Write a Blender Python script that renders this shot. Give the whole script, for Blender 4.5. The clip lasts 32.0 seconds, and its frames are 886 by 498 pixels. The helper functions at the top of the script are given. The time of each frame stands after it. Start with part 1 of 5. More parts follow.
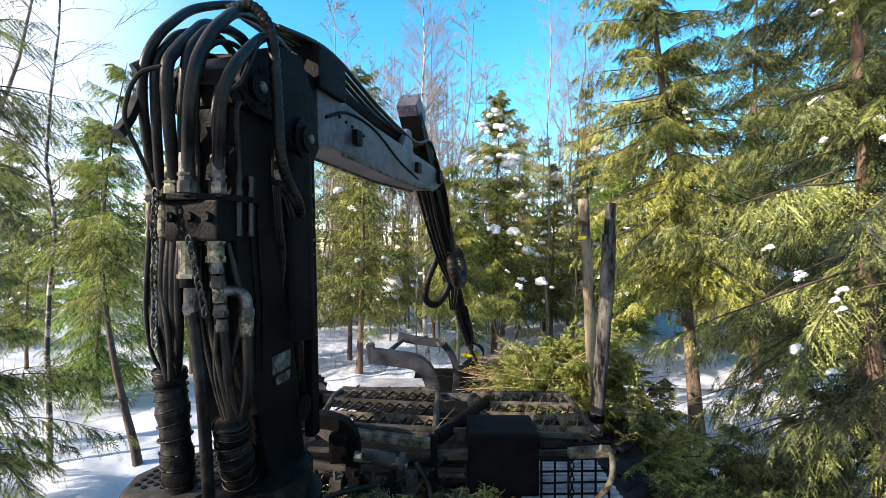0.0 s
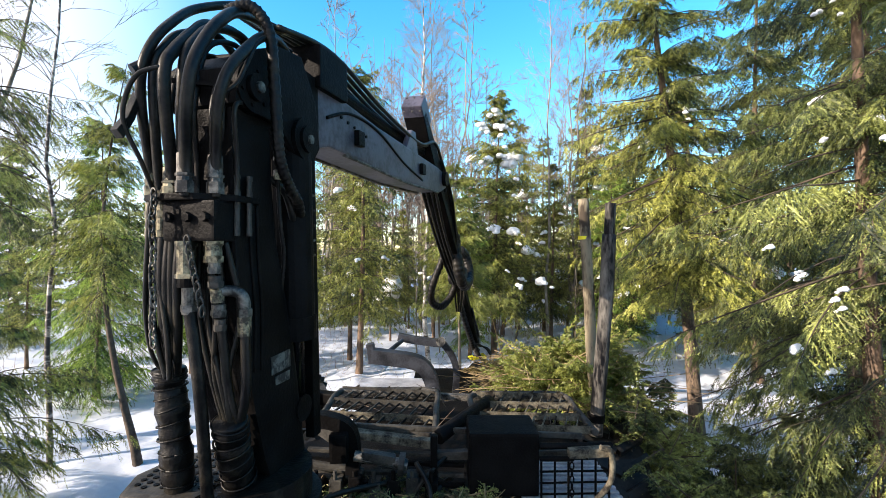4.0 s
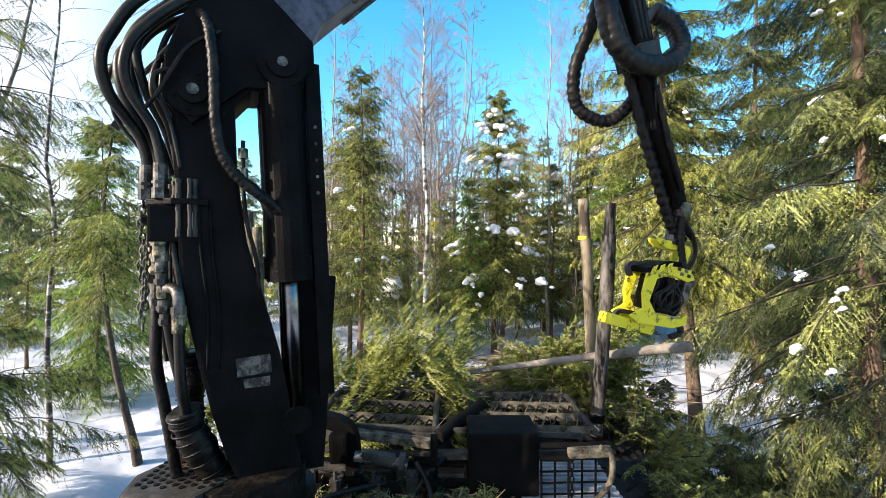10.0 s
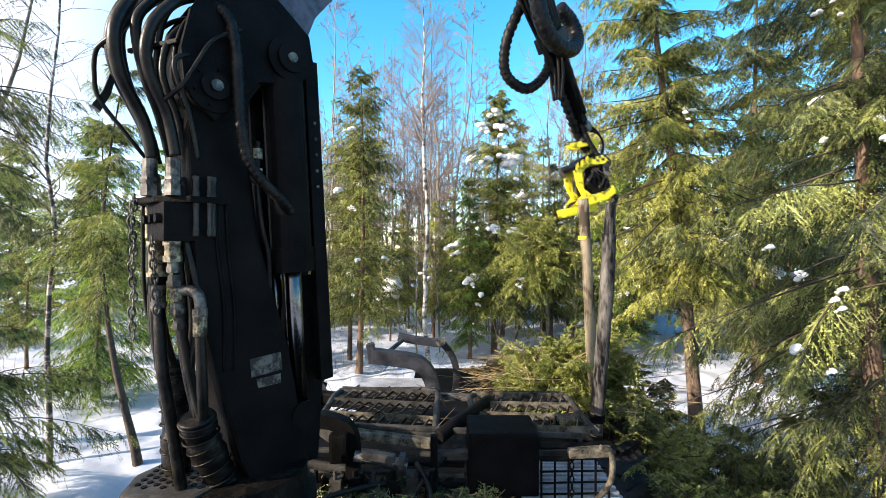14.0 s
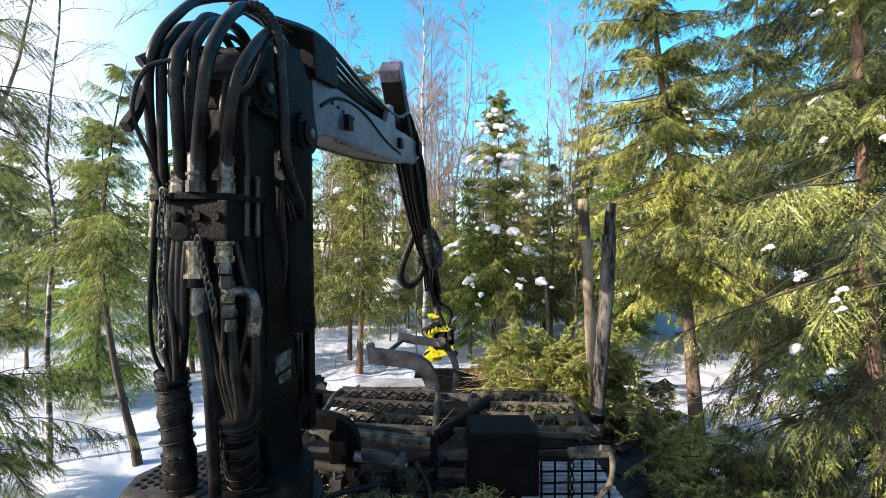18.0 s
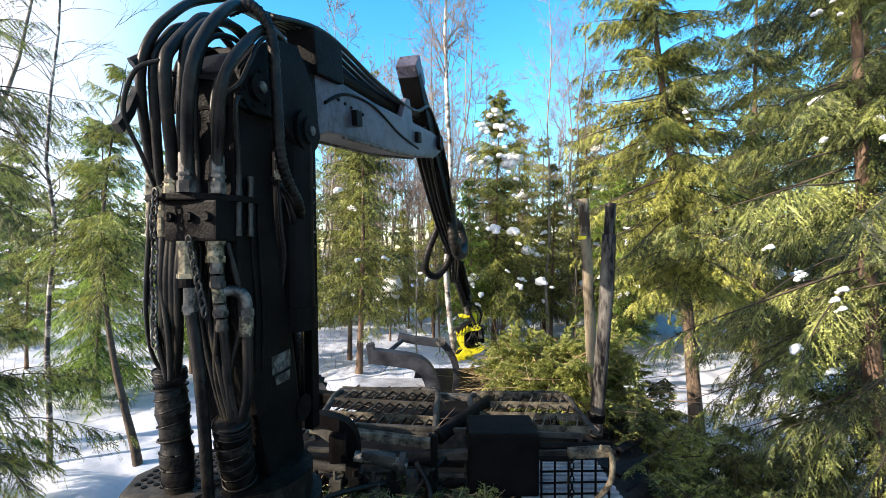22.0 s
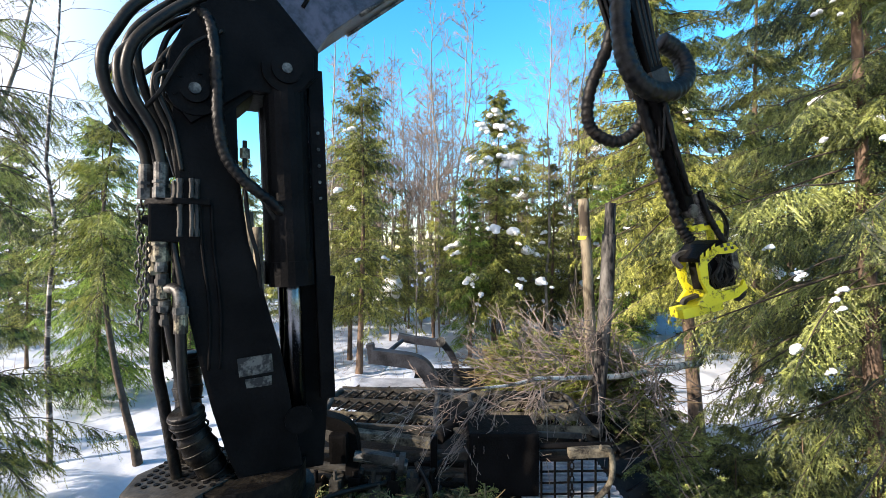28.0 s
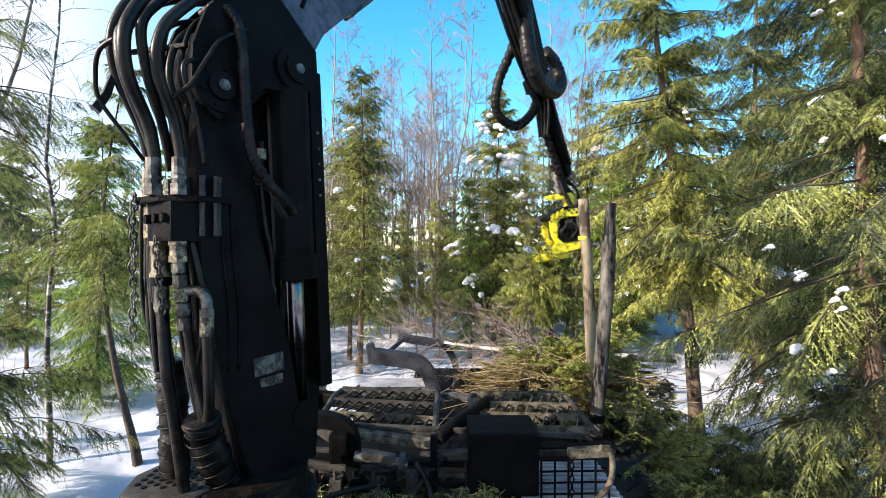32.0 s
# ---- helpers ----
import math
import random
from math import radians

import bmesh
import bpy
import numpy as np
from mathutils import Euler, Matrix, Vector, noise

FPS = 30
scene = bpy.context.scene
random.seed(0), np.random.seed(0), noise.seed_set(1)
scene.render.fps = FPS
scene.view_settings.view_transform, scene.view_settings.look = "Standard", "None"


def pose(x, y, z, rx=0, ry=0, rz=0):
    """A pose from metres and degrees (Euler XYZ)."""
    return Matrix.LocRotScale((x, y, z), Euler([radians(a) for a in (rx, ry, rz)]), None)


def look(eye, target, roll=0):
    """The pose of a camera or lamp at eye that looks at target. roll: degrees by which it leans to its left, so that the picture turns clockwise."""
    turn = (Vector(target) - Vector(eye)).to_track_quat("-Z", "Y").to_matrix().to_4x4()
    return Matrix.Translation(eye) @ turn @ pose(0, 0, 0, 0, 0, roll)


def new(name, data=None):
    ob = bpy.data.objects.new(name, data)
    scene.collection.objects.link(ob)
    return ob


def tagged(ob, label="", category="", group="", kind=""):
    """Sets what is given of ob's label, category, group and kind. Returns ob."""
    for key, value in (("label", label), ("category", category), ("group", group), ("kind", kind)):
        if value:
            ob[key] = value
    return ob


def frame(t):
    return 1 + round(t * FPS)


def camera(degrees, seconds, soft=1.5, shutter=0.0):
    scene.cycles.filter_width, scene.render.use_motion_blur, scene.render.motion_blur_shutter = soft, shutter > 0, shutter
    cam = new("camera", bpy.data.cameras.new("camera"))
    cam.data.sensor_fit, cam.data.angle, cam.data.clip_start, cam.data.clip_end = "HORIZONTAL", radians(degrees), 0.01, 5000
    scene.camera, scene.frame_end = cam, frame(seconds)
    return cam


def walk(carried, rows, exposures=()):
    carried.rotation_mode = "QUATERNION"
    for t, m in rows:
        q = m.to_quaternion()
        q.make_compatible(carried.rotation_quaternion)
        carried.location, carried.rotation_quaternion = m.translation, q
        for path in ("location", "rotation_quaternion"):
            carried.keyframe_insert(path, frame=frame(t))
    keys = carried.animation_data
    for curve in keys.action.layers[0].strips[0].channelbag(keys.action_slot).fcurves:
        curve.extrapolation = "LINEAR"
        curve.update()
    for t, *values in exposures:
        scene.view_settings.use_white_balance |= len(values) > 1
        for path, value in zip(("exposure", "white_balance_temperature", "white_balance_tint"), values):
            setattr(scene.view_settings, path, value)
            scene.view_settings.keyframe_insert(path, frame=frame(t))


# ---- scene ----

# ---------------------------------------------------------------- camera
cam = camera(90, 32.0, soft=0.35, shutter=0.4)
EYE = Vector((0.0, 0.0, 3.2))
walk(cam, [(0.0, look(EYE, (0.0, 10.0, 3.2))), (32.0, look(EYE, (0.0, 10.0, 3.2)))], exposures=[(0.0, 1.06, 6740, 14.5), (25.0, 1.06, 6740, 14.5), (28.0, 1.02, 6600, 14.5), (32.0, 1.02, 6600, 14.5)])

# ---------------------------------------------------------------- sky, sun, exposure
SUN_FROM = Vector((-0.87, -0.41, 0.39)).normalized()
world = bpy.data.worlds.new("world")
scene.world = world
world.use_nodes = True
wn, wl = world.node_tree.nodes, world.node_tree.links
sky = wn.new("ShaderNodeTexSky")
sky.sky_type = "NISHITA"
sky.sun_disc = False
sky.sun_elevation = math.asin(SUN_FROM.z)
sky.sun_rotation = math.atan2(SUN_FROM.x, SUN_FROM.y)
sky.air_density, sky.dust_density, sky.ozone_density = 1.0, 0.4, 2.6
wn["Background"].inputs["Strength"].default_value = 0.23
vivid = wn.new("ShaderNodeHueSaturation")
vivid.inputs["Saturation"].default_value = 1.36
vivid.inputs["Hue"].default_value = 0.488
wl.new(sky.outputs["Color"], vivid.inputs["Color"])
# thin white haze over one half of the sky
way, side, veil, mixed = wn.new("ShaderNodeTexCoord"), wn.new("ShaderNodeVectorMath"), wn.new("ShaderNodeMapRange"), wn.new("ShaderNodeMix")
side.operation = "DOT_PRODUCT"
side.inputs[1].default_value = (-0.85, -0.37, 0.0)
veil.interpolation_type = "SMOOTHSTEP"
veil.inputs["From Min"].default_value, veil.inputs["From Max"].default_value = 0.0, 0.40
mixed.data_type = "RGBA"
mixed.inputs["B"].default_value = (2.75, 2.95, 3.4, 1)
wl.new(way.outputs["Generated"], side.inputs[0])
wl.new(side.outputs["Value"], veil.inputs["Value"])
wl.new(veil.outputs["Result"], mixed.inputs["Factor"])
wl.new(vivid.outputs["Color"], mixed.inputs["A"])
wl.new(mixed.outputs["Result"], wn["Background"].inputs["Color"])
sun = new("sun", bpy.data.lights.new("sun", "SUN"))
sun.data.energy, sun.data.angle, sun.data.color = 5.7, radians(0.5), (1.0, 0.89, 0.745)
sun.matrix_world = look(SUN_FROM * 60, (0, 0, 0))


# ---------------------------------------------------------------- materials
def material(name, dark, light, rough=0.6, metal=0.0, scale=6.0, bump=0.15, fine=60.0, spread=(0.35, 0.65), own=0.0, each=0.0, translucent=0.0, stretch=(1, 1, 1), shine=0.5, grain=0.35):
    """Two colours mixed by coarse and fine noise, fine relief; own: brightness range from object to object."""
    m = bpy.data.materials.new(name)
    m.use_nodes = True
    n, l = m.node_tree.nodes, m.node_tree.links
    bsdf = n["Principled BSDF"]
    bsdf.inputs["Roughness"].default_value = rough
    bsdf.inputs["Metallic"].default_value = metal
    bsdf.inputs["Specular IOR Level"].default_value = shine
    coord = n.new("ShaderNodeTexCoord")
    mapping = n.new("ShaderNodeMapping")
    mapping.inputs["Scale"].default_value = stretch
    l.new(coord.outputs["Object"], mapping.inputs["Vector"])
    coarse, small = n.new("ShaderNodeTexNoise"), n.new("ShaderNodeTexNoise")
    coarse.inputs["Scale"].default_value, coarse.inputs["Detail"].default_value = scale, 5
    small.inputs["Scale"].default_value, small.inputs["Detail"].default_value = fine, 3
    for t in (coarse, small):
        l.new(mapping.outputs[0], t.inputs["Vector"])
    add = n.new("ShaderNodeMath")
    add.operation = "MULTIPLY_ADD"
    add.inputs[1].default_value = grain
    l.new(small.outputs["Fac"], add.inputs[0])
    sub = n.new("ShaderNodeMath")
    sub.operation = "MULTIPLY_ADD"
    sub.inputs[1].default_value, sub.inputs[2].default_value = 1.15 - grain, -0.07
    l.new(coarse.outputs["Fac"], sub.inputs[0])
    l.new(sub.outputs[0], add.inputs[2])
    ramp = n.new("ShaderNodeValToRGB")
    ramp.color_ramp.elements[0].position, ramp.color_ramp.elements[1].position = spread
    ramp.color_ramp.elements[0].color, ramp.color_ramp.elements[1].color = (*dark, 1), (*light, 1)
    l.new(add.outputs[0], ramp.inputs["Fac"])
    colour = ramp.outputs["Color"]
    if own:
        info, rng = n.new("ShaderNodeObjectInfo"), n.new("ShaderNodeMapRange")
        rng.inputs["To Min"].default_value, rng.inputs["To Max"].default_value = 1 - own, 1 + own
        l.new(info.outputs["Random"], rng.inputs["Value"])
        mul = n.new("ShaderNodeHueSaturation")
        l.new(rng.outputs[0], mul.inputs["Value"])
        l.new(colour, mul.inputs["Color"])
        colour = mul.outputs["Color"]
    if each:
        geo, rng2, mul2 = n.new("ShaderNodeNewGeometry"), n.new("ShaderNodeMapRange"), n.new("ShaderNodeHueSaturation")
        rng2.inputs["To Min"].default_value, rng2.inputs["To Max"].default_value = 1 - each, 1 + each
        l.new(geo.outputs["Random Per Island"], rng2.inputs["Value"])
        l.new(rng2.outputs[0], mul2.inputs["Value"])
        l.new(colour, mul2.inputs["Color"])
        colour = mul2.outputs["Color"]
    l.new(colour, bsdf.inputs["Base Color"])
    if bump:
        b = n.new("ShaderNodeBump")
        b.inputs["Strength"].default_value, b.inputs["Distance"].default_value = bump, 0.02
        l.new(add.outputs[0], b.inputs["Height"])
        l.new(b.outputs[0], bsdf.inputs["Normal"])
    if translucent:
        tr, mix = n.new("ShaderNodeBsdfTranslucent"), n.new("ShaderNodeMixShader")
        l.new(colour, tr.inputs["Color"])
        mix.inputs[0].default_value = translucent
        l.new(bsdf.outputs[0], mix.inputs[1])
        l.new(tr.outputs[0], mix.inputs[2])
        l.new(mix.outputs[0], n["Material Output"].inputs["Surface"])
    return m


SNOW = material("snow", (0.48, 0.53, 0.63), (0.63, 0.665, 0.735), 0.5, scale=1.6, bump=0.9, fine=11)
CLUMP = material("snow_clump", (0.80, 0.82, 0.85), (0.90, 0.90, 0.90), 0.6, scale=3, bump=0.3, fine=25)
NEEDLE = material("spruce_needles", (0.040, 0.055, 0.017), (0.430, 0.440, 0.095), 0.5, scale=1.3, bump=0, fine=12, own=0.2, each=0.45, translucent=0.24, spread=(0.42, 0.60), grain=0.62)
NEEDLE_DARK = material("dark_and_shaded_needles", (0.026, 0.040, 0.016), (0.270, 0.300, 0.080), 0.5, scale=1.3, bump=0, fine=12, own=0.25, each=0.45, translucent=0.22, spread=(0.42, 0.60), grain=0.62)
NEEDLE_GREEN = material("bright_spruce_needles", (0.035, 0.075, 0.012), (0.300, 0.430, 0.070), 0.5, scale=1.3, bump=0, fine=12, own=0.15, each=0.4, translucent=0.3, spread=(0.42, 0.60), grain=0.62)
NEEDLE_FRESH = material("cut_spruce_needles", (0.08, 0.115, 0.022), (0.33, 0.35, 0.085), 0.5, scale=2, bump=0, fine=14, each=0.4, translucent=0.28)
NEEDLE_MID = material("shaded_spruce_needles", (0.032, 0.048, 0.016), (0.350, 0.372, 0.082), 0.5, scale=1.3, bump=0, fine=12, own=0.1, each=0.45, translucent=0.24, spread=(0.42, 0.60), grain=0.62)
BARK = material("spruce_bark", (0.05, 0.035, 0.025), (0.20, 0.13, 0.085), 0.9, scale=5, bump=0.7, fine=45, own=0.2, stretch=(1, 1, 0.35))
LIMB = material("dark_limbs", (0.030, 0.023, 0.018), (0.11, 0.082, 0.060), 0.9, scale=5, bump=0, fine=30)
BARK_RED = material("reddish_shaded_spruce_bark", (0.026, 0.019, 0.014), (0.16, 0.11, 0.072), 0.9, scale=9, bump=0.9, fine=45, spread=(0.43, 0.60), stretch=(1, 1, 0.4))
BIRCH_WHITE = material("white_birch_bark", (0.09, 0.075, 0.06), (0.62, 0.58, 0.52), 0.7, scale=4.5, bump=0.3, fine=30, spread=(0.42, 0.56), stretch=(1, 1, 2.2))
BIRCH_DARK = material("dark_birch_bark", (0.05, 0.042, 0.040), (0.46, 0.42, 0.38), 0.75, scale=5.0, bump=0.3, fine=30, spread=(0.50, 0.60), stretch=(1, 1, 2.2))
GREYBARK = material("grey_bark", (0.10, 0.085, 0.07), (0.30, 0.26, 0.21), 0.85, scale=4, bump=0.5, fine=30, own=0.25)
TWIG = material("bare_twigs", (0.13, 0.10, 0.085), (0.30, 0.235, 0.195), 0.8, scale=2, bump=0, fine=20, own=0.2)
DEAD = material("dry_brush", (0.12, 0.085, 0.045), (0.34, 0.25, 0.13), 0.85, scale=4, bump=0, fine=20)
BROWN = material("dry_brown_needles", (0.07, 0.055, 0.02), (0.26, 0.20, 0.075), 0.8, scale=3, bump=0, fine=14, each=0.5, translucent=0.2)
PALE = material("pale_metal", (0.20, 0.21, 0.23), (0.42, 0.43, 0.46), 0.5, 0.0, scale=6, bump=0.1, fine=50)
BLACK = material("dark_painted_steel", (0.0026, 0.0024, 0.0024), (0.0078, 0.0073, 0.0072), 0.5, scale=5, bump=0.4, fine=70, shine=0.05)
GREYSTEEL = material("grey_painted_steel", (0.022, 0.020, 0.028), (0.078, 0.071, 0.094), 0.45, 0.1, scale=3.5, bump=0.2, fine=30, spread=(0.40, 0.56))
RAWSTEEL = material("worn_steel", (0.012, 0.011, 0.010), (0.16, 0.15, 0.13), 0.48, 0.3, scale=12, spread=(0.42, 0.62), bump=0.12, fine=70)
RUST = material("weathered_shaded_stake_steel", (0.045, 0.035, 0.025), (0.225, 0.19, 0.13), 0.8, 0.0, scale=7, bump=0.5, fine=38, spread=(0.42, 0.58), stretch=(1, 1, 0.3), shine=0.2)
RUBBER = material("black_rubber_hose", (0.003, 0.0028, 0.003), (0.021, 0.019, 0.014), 0.40, scale=7, bump=0.2, fine=60, spread=(0.40, 0.70), shine=0.22)
WRAP = material("spiral_hose_wrap", (0.003, 0.0027, 0.0027), (0.024, 0.020, 0.014), 0.45, scale=14, bump=0.5, fine=60, spread=(0.48, 0.74), shine=0.2)
BRASS = material("zinc_fitting", (0.022, 0.019, 0.013), (0.30, 0.265, 0.175), 0.42, 0.4, scale=17, spread=(0.42, 0.60), bump=0.06, fine=80)
CHROME = material("chrome_rod", (0.10, 0.10, 0.105), (0.22, 0.22, 0.225), 0.22, 1.0, scale=3, bump=0.05, fine=40)
YELLOW = material("yellow_paint", (0.06, 0.05, 0.012), (0.72, 0.66, 0.02), 0.5, scale=9, bump=0.2, fine=45, spread=(0.36, 0.47))
DECAL = material("worn_label", (0.012, 0.011, 0.010), (0.12, 0.112, 0.095), 0.7, scale=22, bump=0.1, fine=70, spread=(0.46, 0.58))
CLAMP = material("grey_clamp_steel", (0.008, 0.009, 0.012), (0.045, 0.048, 0.058), 0.45, 0.2, scale=6, bump=0.2, fine=50, spread=(0.38, 0.62))
DARKPLATE = material("dirty_dark_plate", (0.008, 0.0075, 0.007), (0.060, 0.056, 0.048), 0.6, 0.1, scale=7, bump=0.3, fine=60, shine=0.3)
STAKE_GREY = material("dark_wet_shaded_steel", (0.003, 0.003, 0.004), (0.14, 0.13, 0.115), 0.5, 0.0, scale=7, bump=0.3, fine=40, spread=(0.42, 0.64), stretch=(1, 1, 0.3), shine=0.15)
TIMBER = material("muddy_sunlit_beam", (0.012, 0.010, 0.008), (0.175, 0.155, 0.112), 0.8, scale=14, bump=0.4, fine=70, spread=(0.36, 0.66), shine=0.2)


# ---------------------------------------------------------------- mesh helpers
def mesh_object(name, bm, mat, smooth=False):
    me = bpy.data.meshes.new(name)
    bm.to_mesh(me)
    bm.free()
    me.materials.append(mat)
    if smooth:
        for p in me.polygons:
            p.use_smooth = True
    return new(name, me)


def part(name, bm, mat, parent, label="", smooth=False):
    """One mesh under a thing or a part; the mesh is in its parent's space."""
    ob = mesh_object(name, bm, mat, smooth)
    ob.parent = parent
    return tagged(ob, label)


def moved(bm, m):
    bm.transform(m)
    return bm


def thing(name, at, label, category, group="", kind=""):
    ob = new(name)
    ob.location = at
    ob.empty_display_size = 0.2
    return tagged(ob, label, category, group, kind)


def add_box(bm, lo, hi, m=None, bevel=0.0):
    r = bmesh.ops.create_cube(bm, size=1.0)
    c = [(a + b) / 2 for a, b in zip(lo, hi)]
    s = [abs(b - a) for a, b in zip(lo, hi)]
    t = Matrix.Translation(c) @ Matrix.Diagonal((*s, 1))
    bmesh.ops.transform(bm, matrix=(m @ t) if m else t, verts=r["verts"])
    if bevel:
        edges = list({e for v in r["verts"] for e in v.link_edges})
        bmesh.ops.bevel(bm, geom=edges, offset=bevel, segments=2, affect="EDGES", profile=0.7)
    return bm


def box(lo, hi, bevel=0.008, m=None):
    return add_box(bmesh.new(), lo, hi, m, bevel)


def beam(a, b, w, h, bevel=0.008, up=(0, 0, 1)):
    """A rectangular bar from a to b."""
    a, b = Vector(a), Vector(b)
    y = (b - a).normalized()
    x = y.cross(Vector(up)).normalized()
    z = x.cross(y)
    m = Matrix((x, y, z)).transposed().to_4x4()
    m.translation = a
    return box((-w / 2, 0, -h / 2), (w / 2, (b - a).length, h / 2), bevel, m)


def add_rod(bm, a, b, r0, r1=None, seg=12):
    a, b = Vector(a), Vector(b)
    r1 = r0 if r1 is None else r1
    d = b - a
    m = Matrix.Translation((a + b) / 2) @ d.to_track_quat("Z", "Y").to_matrix().to_4x4()
    bmesh.ops.create_cone(bm, cap_ends=True, segments=seg, radius1=r0, radius2=r1, depth=d.length, matrix=m)
    return bm


def rod(a, b, r0, r1=None, seg=14):
    return add_rod(bmesh.new(), a, b, r0, r1, seg)


def smooth_path(points, n):
    """A smooth line through the points."""
    pts = [Vector(p) for p in points]
    out = []
    for i in range(len(pts) - 1):
        p0, p1, p2, p3 = pts[max(i - 1, 0)], pts[i], pts[i + 1], pts[min(i + 2, len(pts) - 1)]
        for k in range(n):
            t = k / n
            out.append(0.5 * (2 * p1 + (p2 - p0) * t + (2 * p0 - 5 * p1 + 4 * p2 - p3) * t * t + (3 * p1 - p0 - 3 * p2 + p3) * t ** 3))
    out.append(pts[-1])
    return out


def add_tube(bm, path, radius, seg=8, rings=None, flat=False):
    """A round hose along a path; rings: (spacing, rise) for a spiral wrap."""
    last, x = None, None
    n = len(path)
    for i, p in enumerate(path):
        d = (path[min(i + 1, n - 1)] - path[max(i - 1, 0)]).normalized()
        x = (d.orthogonal() if x is None else x - d * x.dot(d)).normalized()
        y = d.cross(x)
        r = radius(i / (n - 1)) if callable(radius) else radius
        if rings and i % rings[0] == 0:
            r += rings[1]
        ring = [bm.verts.new(p + (x * math.cos(a) + y * math.sin(a)) * r) for a in (2 * math.pi * k / seg for k in range(seg))]
        if last:
            for k in range(seg):
                f = bm.faces.new((last[k], last[(k + 1) % seg], ring[(k + 1) % seg], ring[k]))
                f.smooth = not flat
        else:
            bm.faces.new(ring[::-1])
        last = ring
    bm.faces.new(last)
    return bm


def tube(points, radius, n=8, seg=8, rings=None, flat=False):
    return add_tube(bmesh.new(), smooth_path(points, n), radius, seg, rings, flat)


def slab(outline, axis, lo, hi, bevel=0.01):
    """A plate with the outline (two coordinates), from lo to hi along the axis x, y or z."""
    bm = bmesh.new()
    put = {"x": lambda a, b, c: (c, a, b), "y": lambda a, b, c: (a, c, b), "z": lambda a, b, c: (a, b, c)}[axis]
    front = [bm.verts.new(put(a, b, lo)) for a, b in outline]
    back = [bm.verts.new(put(a, b, hi)) for a, b in outline]
    bm.faces.new(front[::-1])
    bm.faces.new(back)
    k = len(outline)
    for i in range(k):
        bm.faces.new((front[i], front[(i + 1) % k], back[(i + 1) % k], back[i]))
    bmesh.ops.recalc_face_normals(bm, faces=bm.faces)
    if bevel:
        bmesh.ops.bevel(bm, geom=list(bm.edges), offset=bevel, segments=2, affect="EDGES", profile=0.7)
    return bm


def soup(name, verts, faces, mat, other=None, first=0):
    """A mesh from arrays of corners and of triangles or quads."""
    me = bpy.data.meshes.new(name)
    nv, nf, k = len(verts), len(faces), faces.shape[1]
    me.vertices.add(nv)
    me.vertices.foreach_set("co", verts.astype(np.float32).ravel())
    me.loops.add(nf * k)
    me.loops.foreach_set("vertex_index", faces.astype(np.int32).ravel())
    me.polygons.add(nf)
    me.polygons.foreach_set("loop_start", np.arange(0, nf * k, k, dtype=np.int32))
    me.polygons.foreach_set("loop_total", np.full(nf, k, dtype=np.int32))
    me.update(calc_edges=True)
    me.materials.append(mat)
    if other:
        me.materials.append(other)
        me.polygons.foreach_set("material_index", (np.arange(nf) >= first).astype(np.int32))
    return me


def unit(v):
    return v / np.maximum(np.linalg.norm(v, axis=-1, keepdims=True), 1e-9)


def prisms(a, b, ra, rb, seg=4):
    """Tapered sticks from the points a to the points b."""
    d = unit(b - a)
    ref = np.where(np.abs(d[:, 2:3]) > 0.9, np.array([[1.0, 0, 0]]), np.array([[0, 0, 1.0]]))
    x = unit(np.cross(d, ref))
    y = np.cross(d, x)
    ang = np.arange(seg) * 2 * math.pi / seg
    off = x[:, None] * np.cos(ang)[None, :, None] + y[:, None] * np.sin(ang)[None, :, None]
    v = np.concatenate([a[:, None] + off * ra[:, None, None], b[:, None] + off * rb[:, None, None]], 1)
    i = np.arange(seg)
    quad = np.stack([i, (i + 1) % seg, (i + 1) % seg + seg, i + seg], 1)
    f = quad[None] + (np.arange(len(a)) * 2 * seg)[:, None, None]
    return v.reshape(-1, 3), f.reshape(-1, 4)


def tapered(line, radii, seg):
    """One upright round stem through the points of a line."""
    ang = np.arange(seg) * 2 * math.pi / seg
    off = np.stack([np.cos(ang), np.sin(ang), 0 * ang], 1)
    v = line[:, None] + off[None] * np.asarray(radii)[:, None, None]
    i = np.arange(seg)
    quad = np.stack([i, (i + 1) % seg, (i + 1) % seg + seg, i + seg], 1)
    f = quad[None] + (np.arange(len(line) - 1) * seg)[:, None, None]
    return v.reshape(-1, 3), f.reshape(-1, 4)


def needles(rng, p, d, length, seg, width, per=2):
    """Needle tufts along twigs that start at p, run along d and are that long."""
    n = len(p)
    roll = unit(np.cross(d, np.array([[0, 0, 1.0]]) + rng.normal(0, 0.45, (n, 3))))
    up = np.cross(roll, d)
    step = np.arange(seg) / seg
    base = p[:, None] + d[:, None] * (step[None] * length[:, None])[..., None]
    base[..., 2] -= (step[None] ** 2 * length[:, None]) * 0.18
    tris = []
    for k in range(per):
        side = roll if k == 0 else (-roll if k == 1 else up)
        w = width * (1 - 0.55 * step)[None, :, None] * rng.uniform(0.6, 1.3, (n, seg, 1))
        sl = (length / seg)[:, None, None]
        tip = base + d[:, None] * sl * rng.uniform(0.7, 1.5, (n, seg, 1)) + side[:, None] * w + up[:, None] * rng.normal(0, 0.35, (n, seg, 1)) * w
        tris.append(np.stack([base, base + d[:, None] * sl * 1.05, tip], 2))
    v = np.concatenate(tris, 1).reshape(-1, 3)
    return v, np.arange(len(v)).reshape(-1, 3)


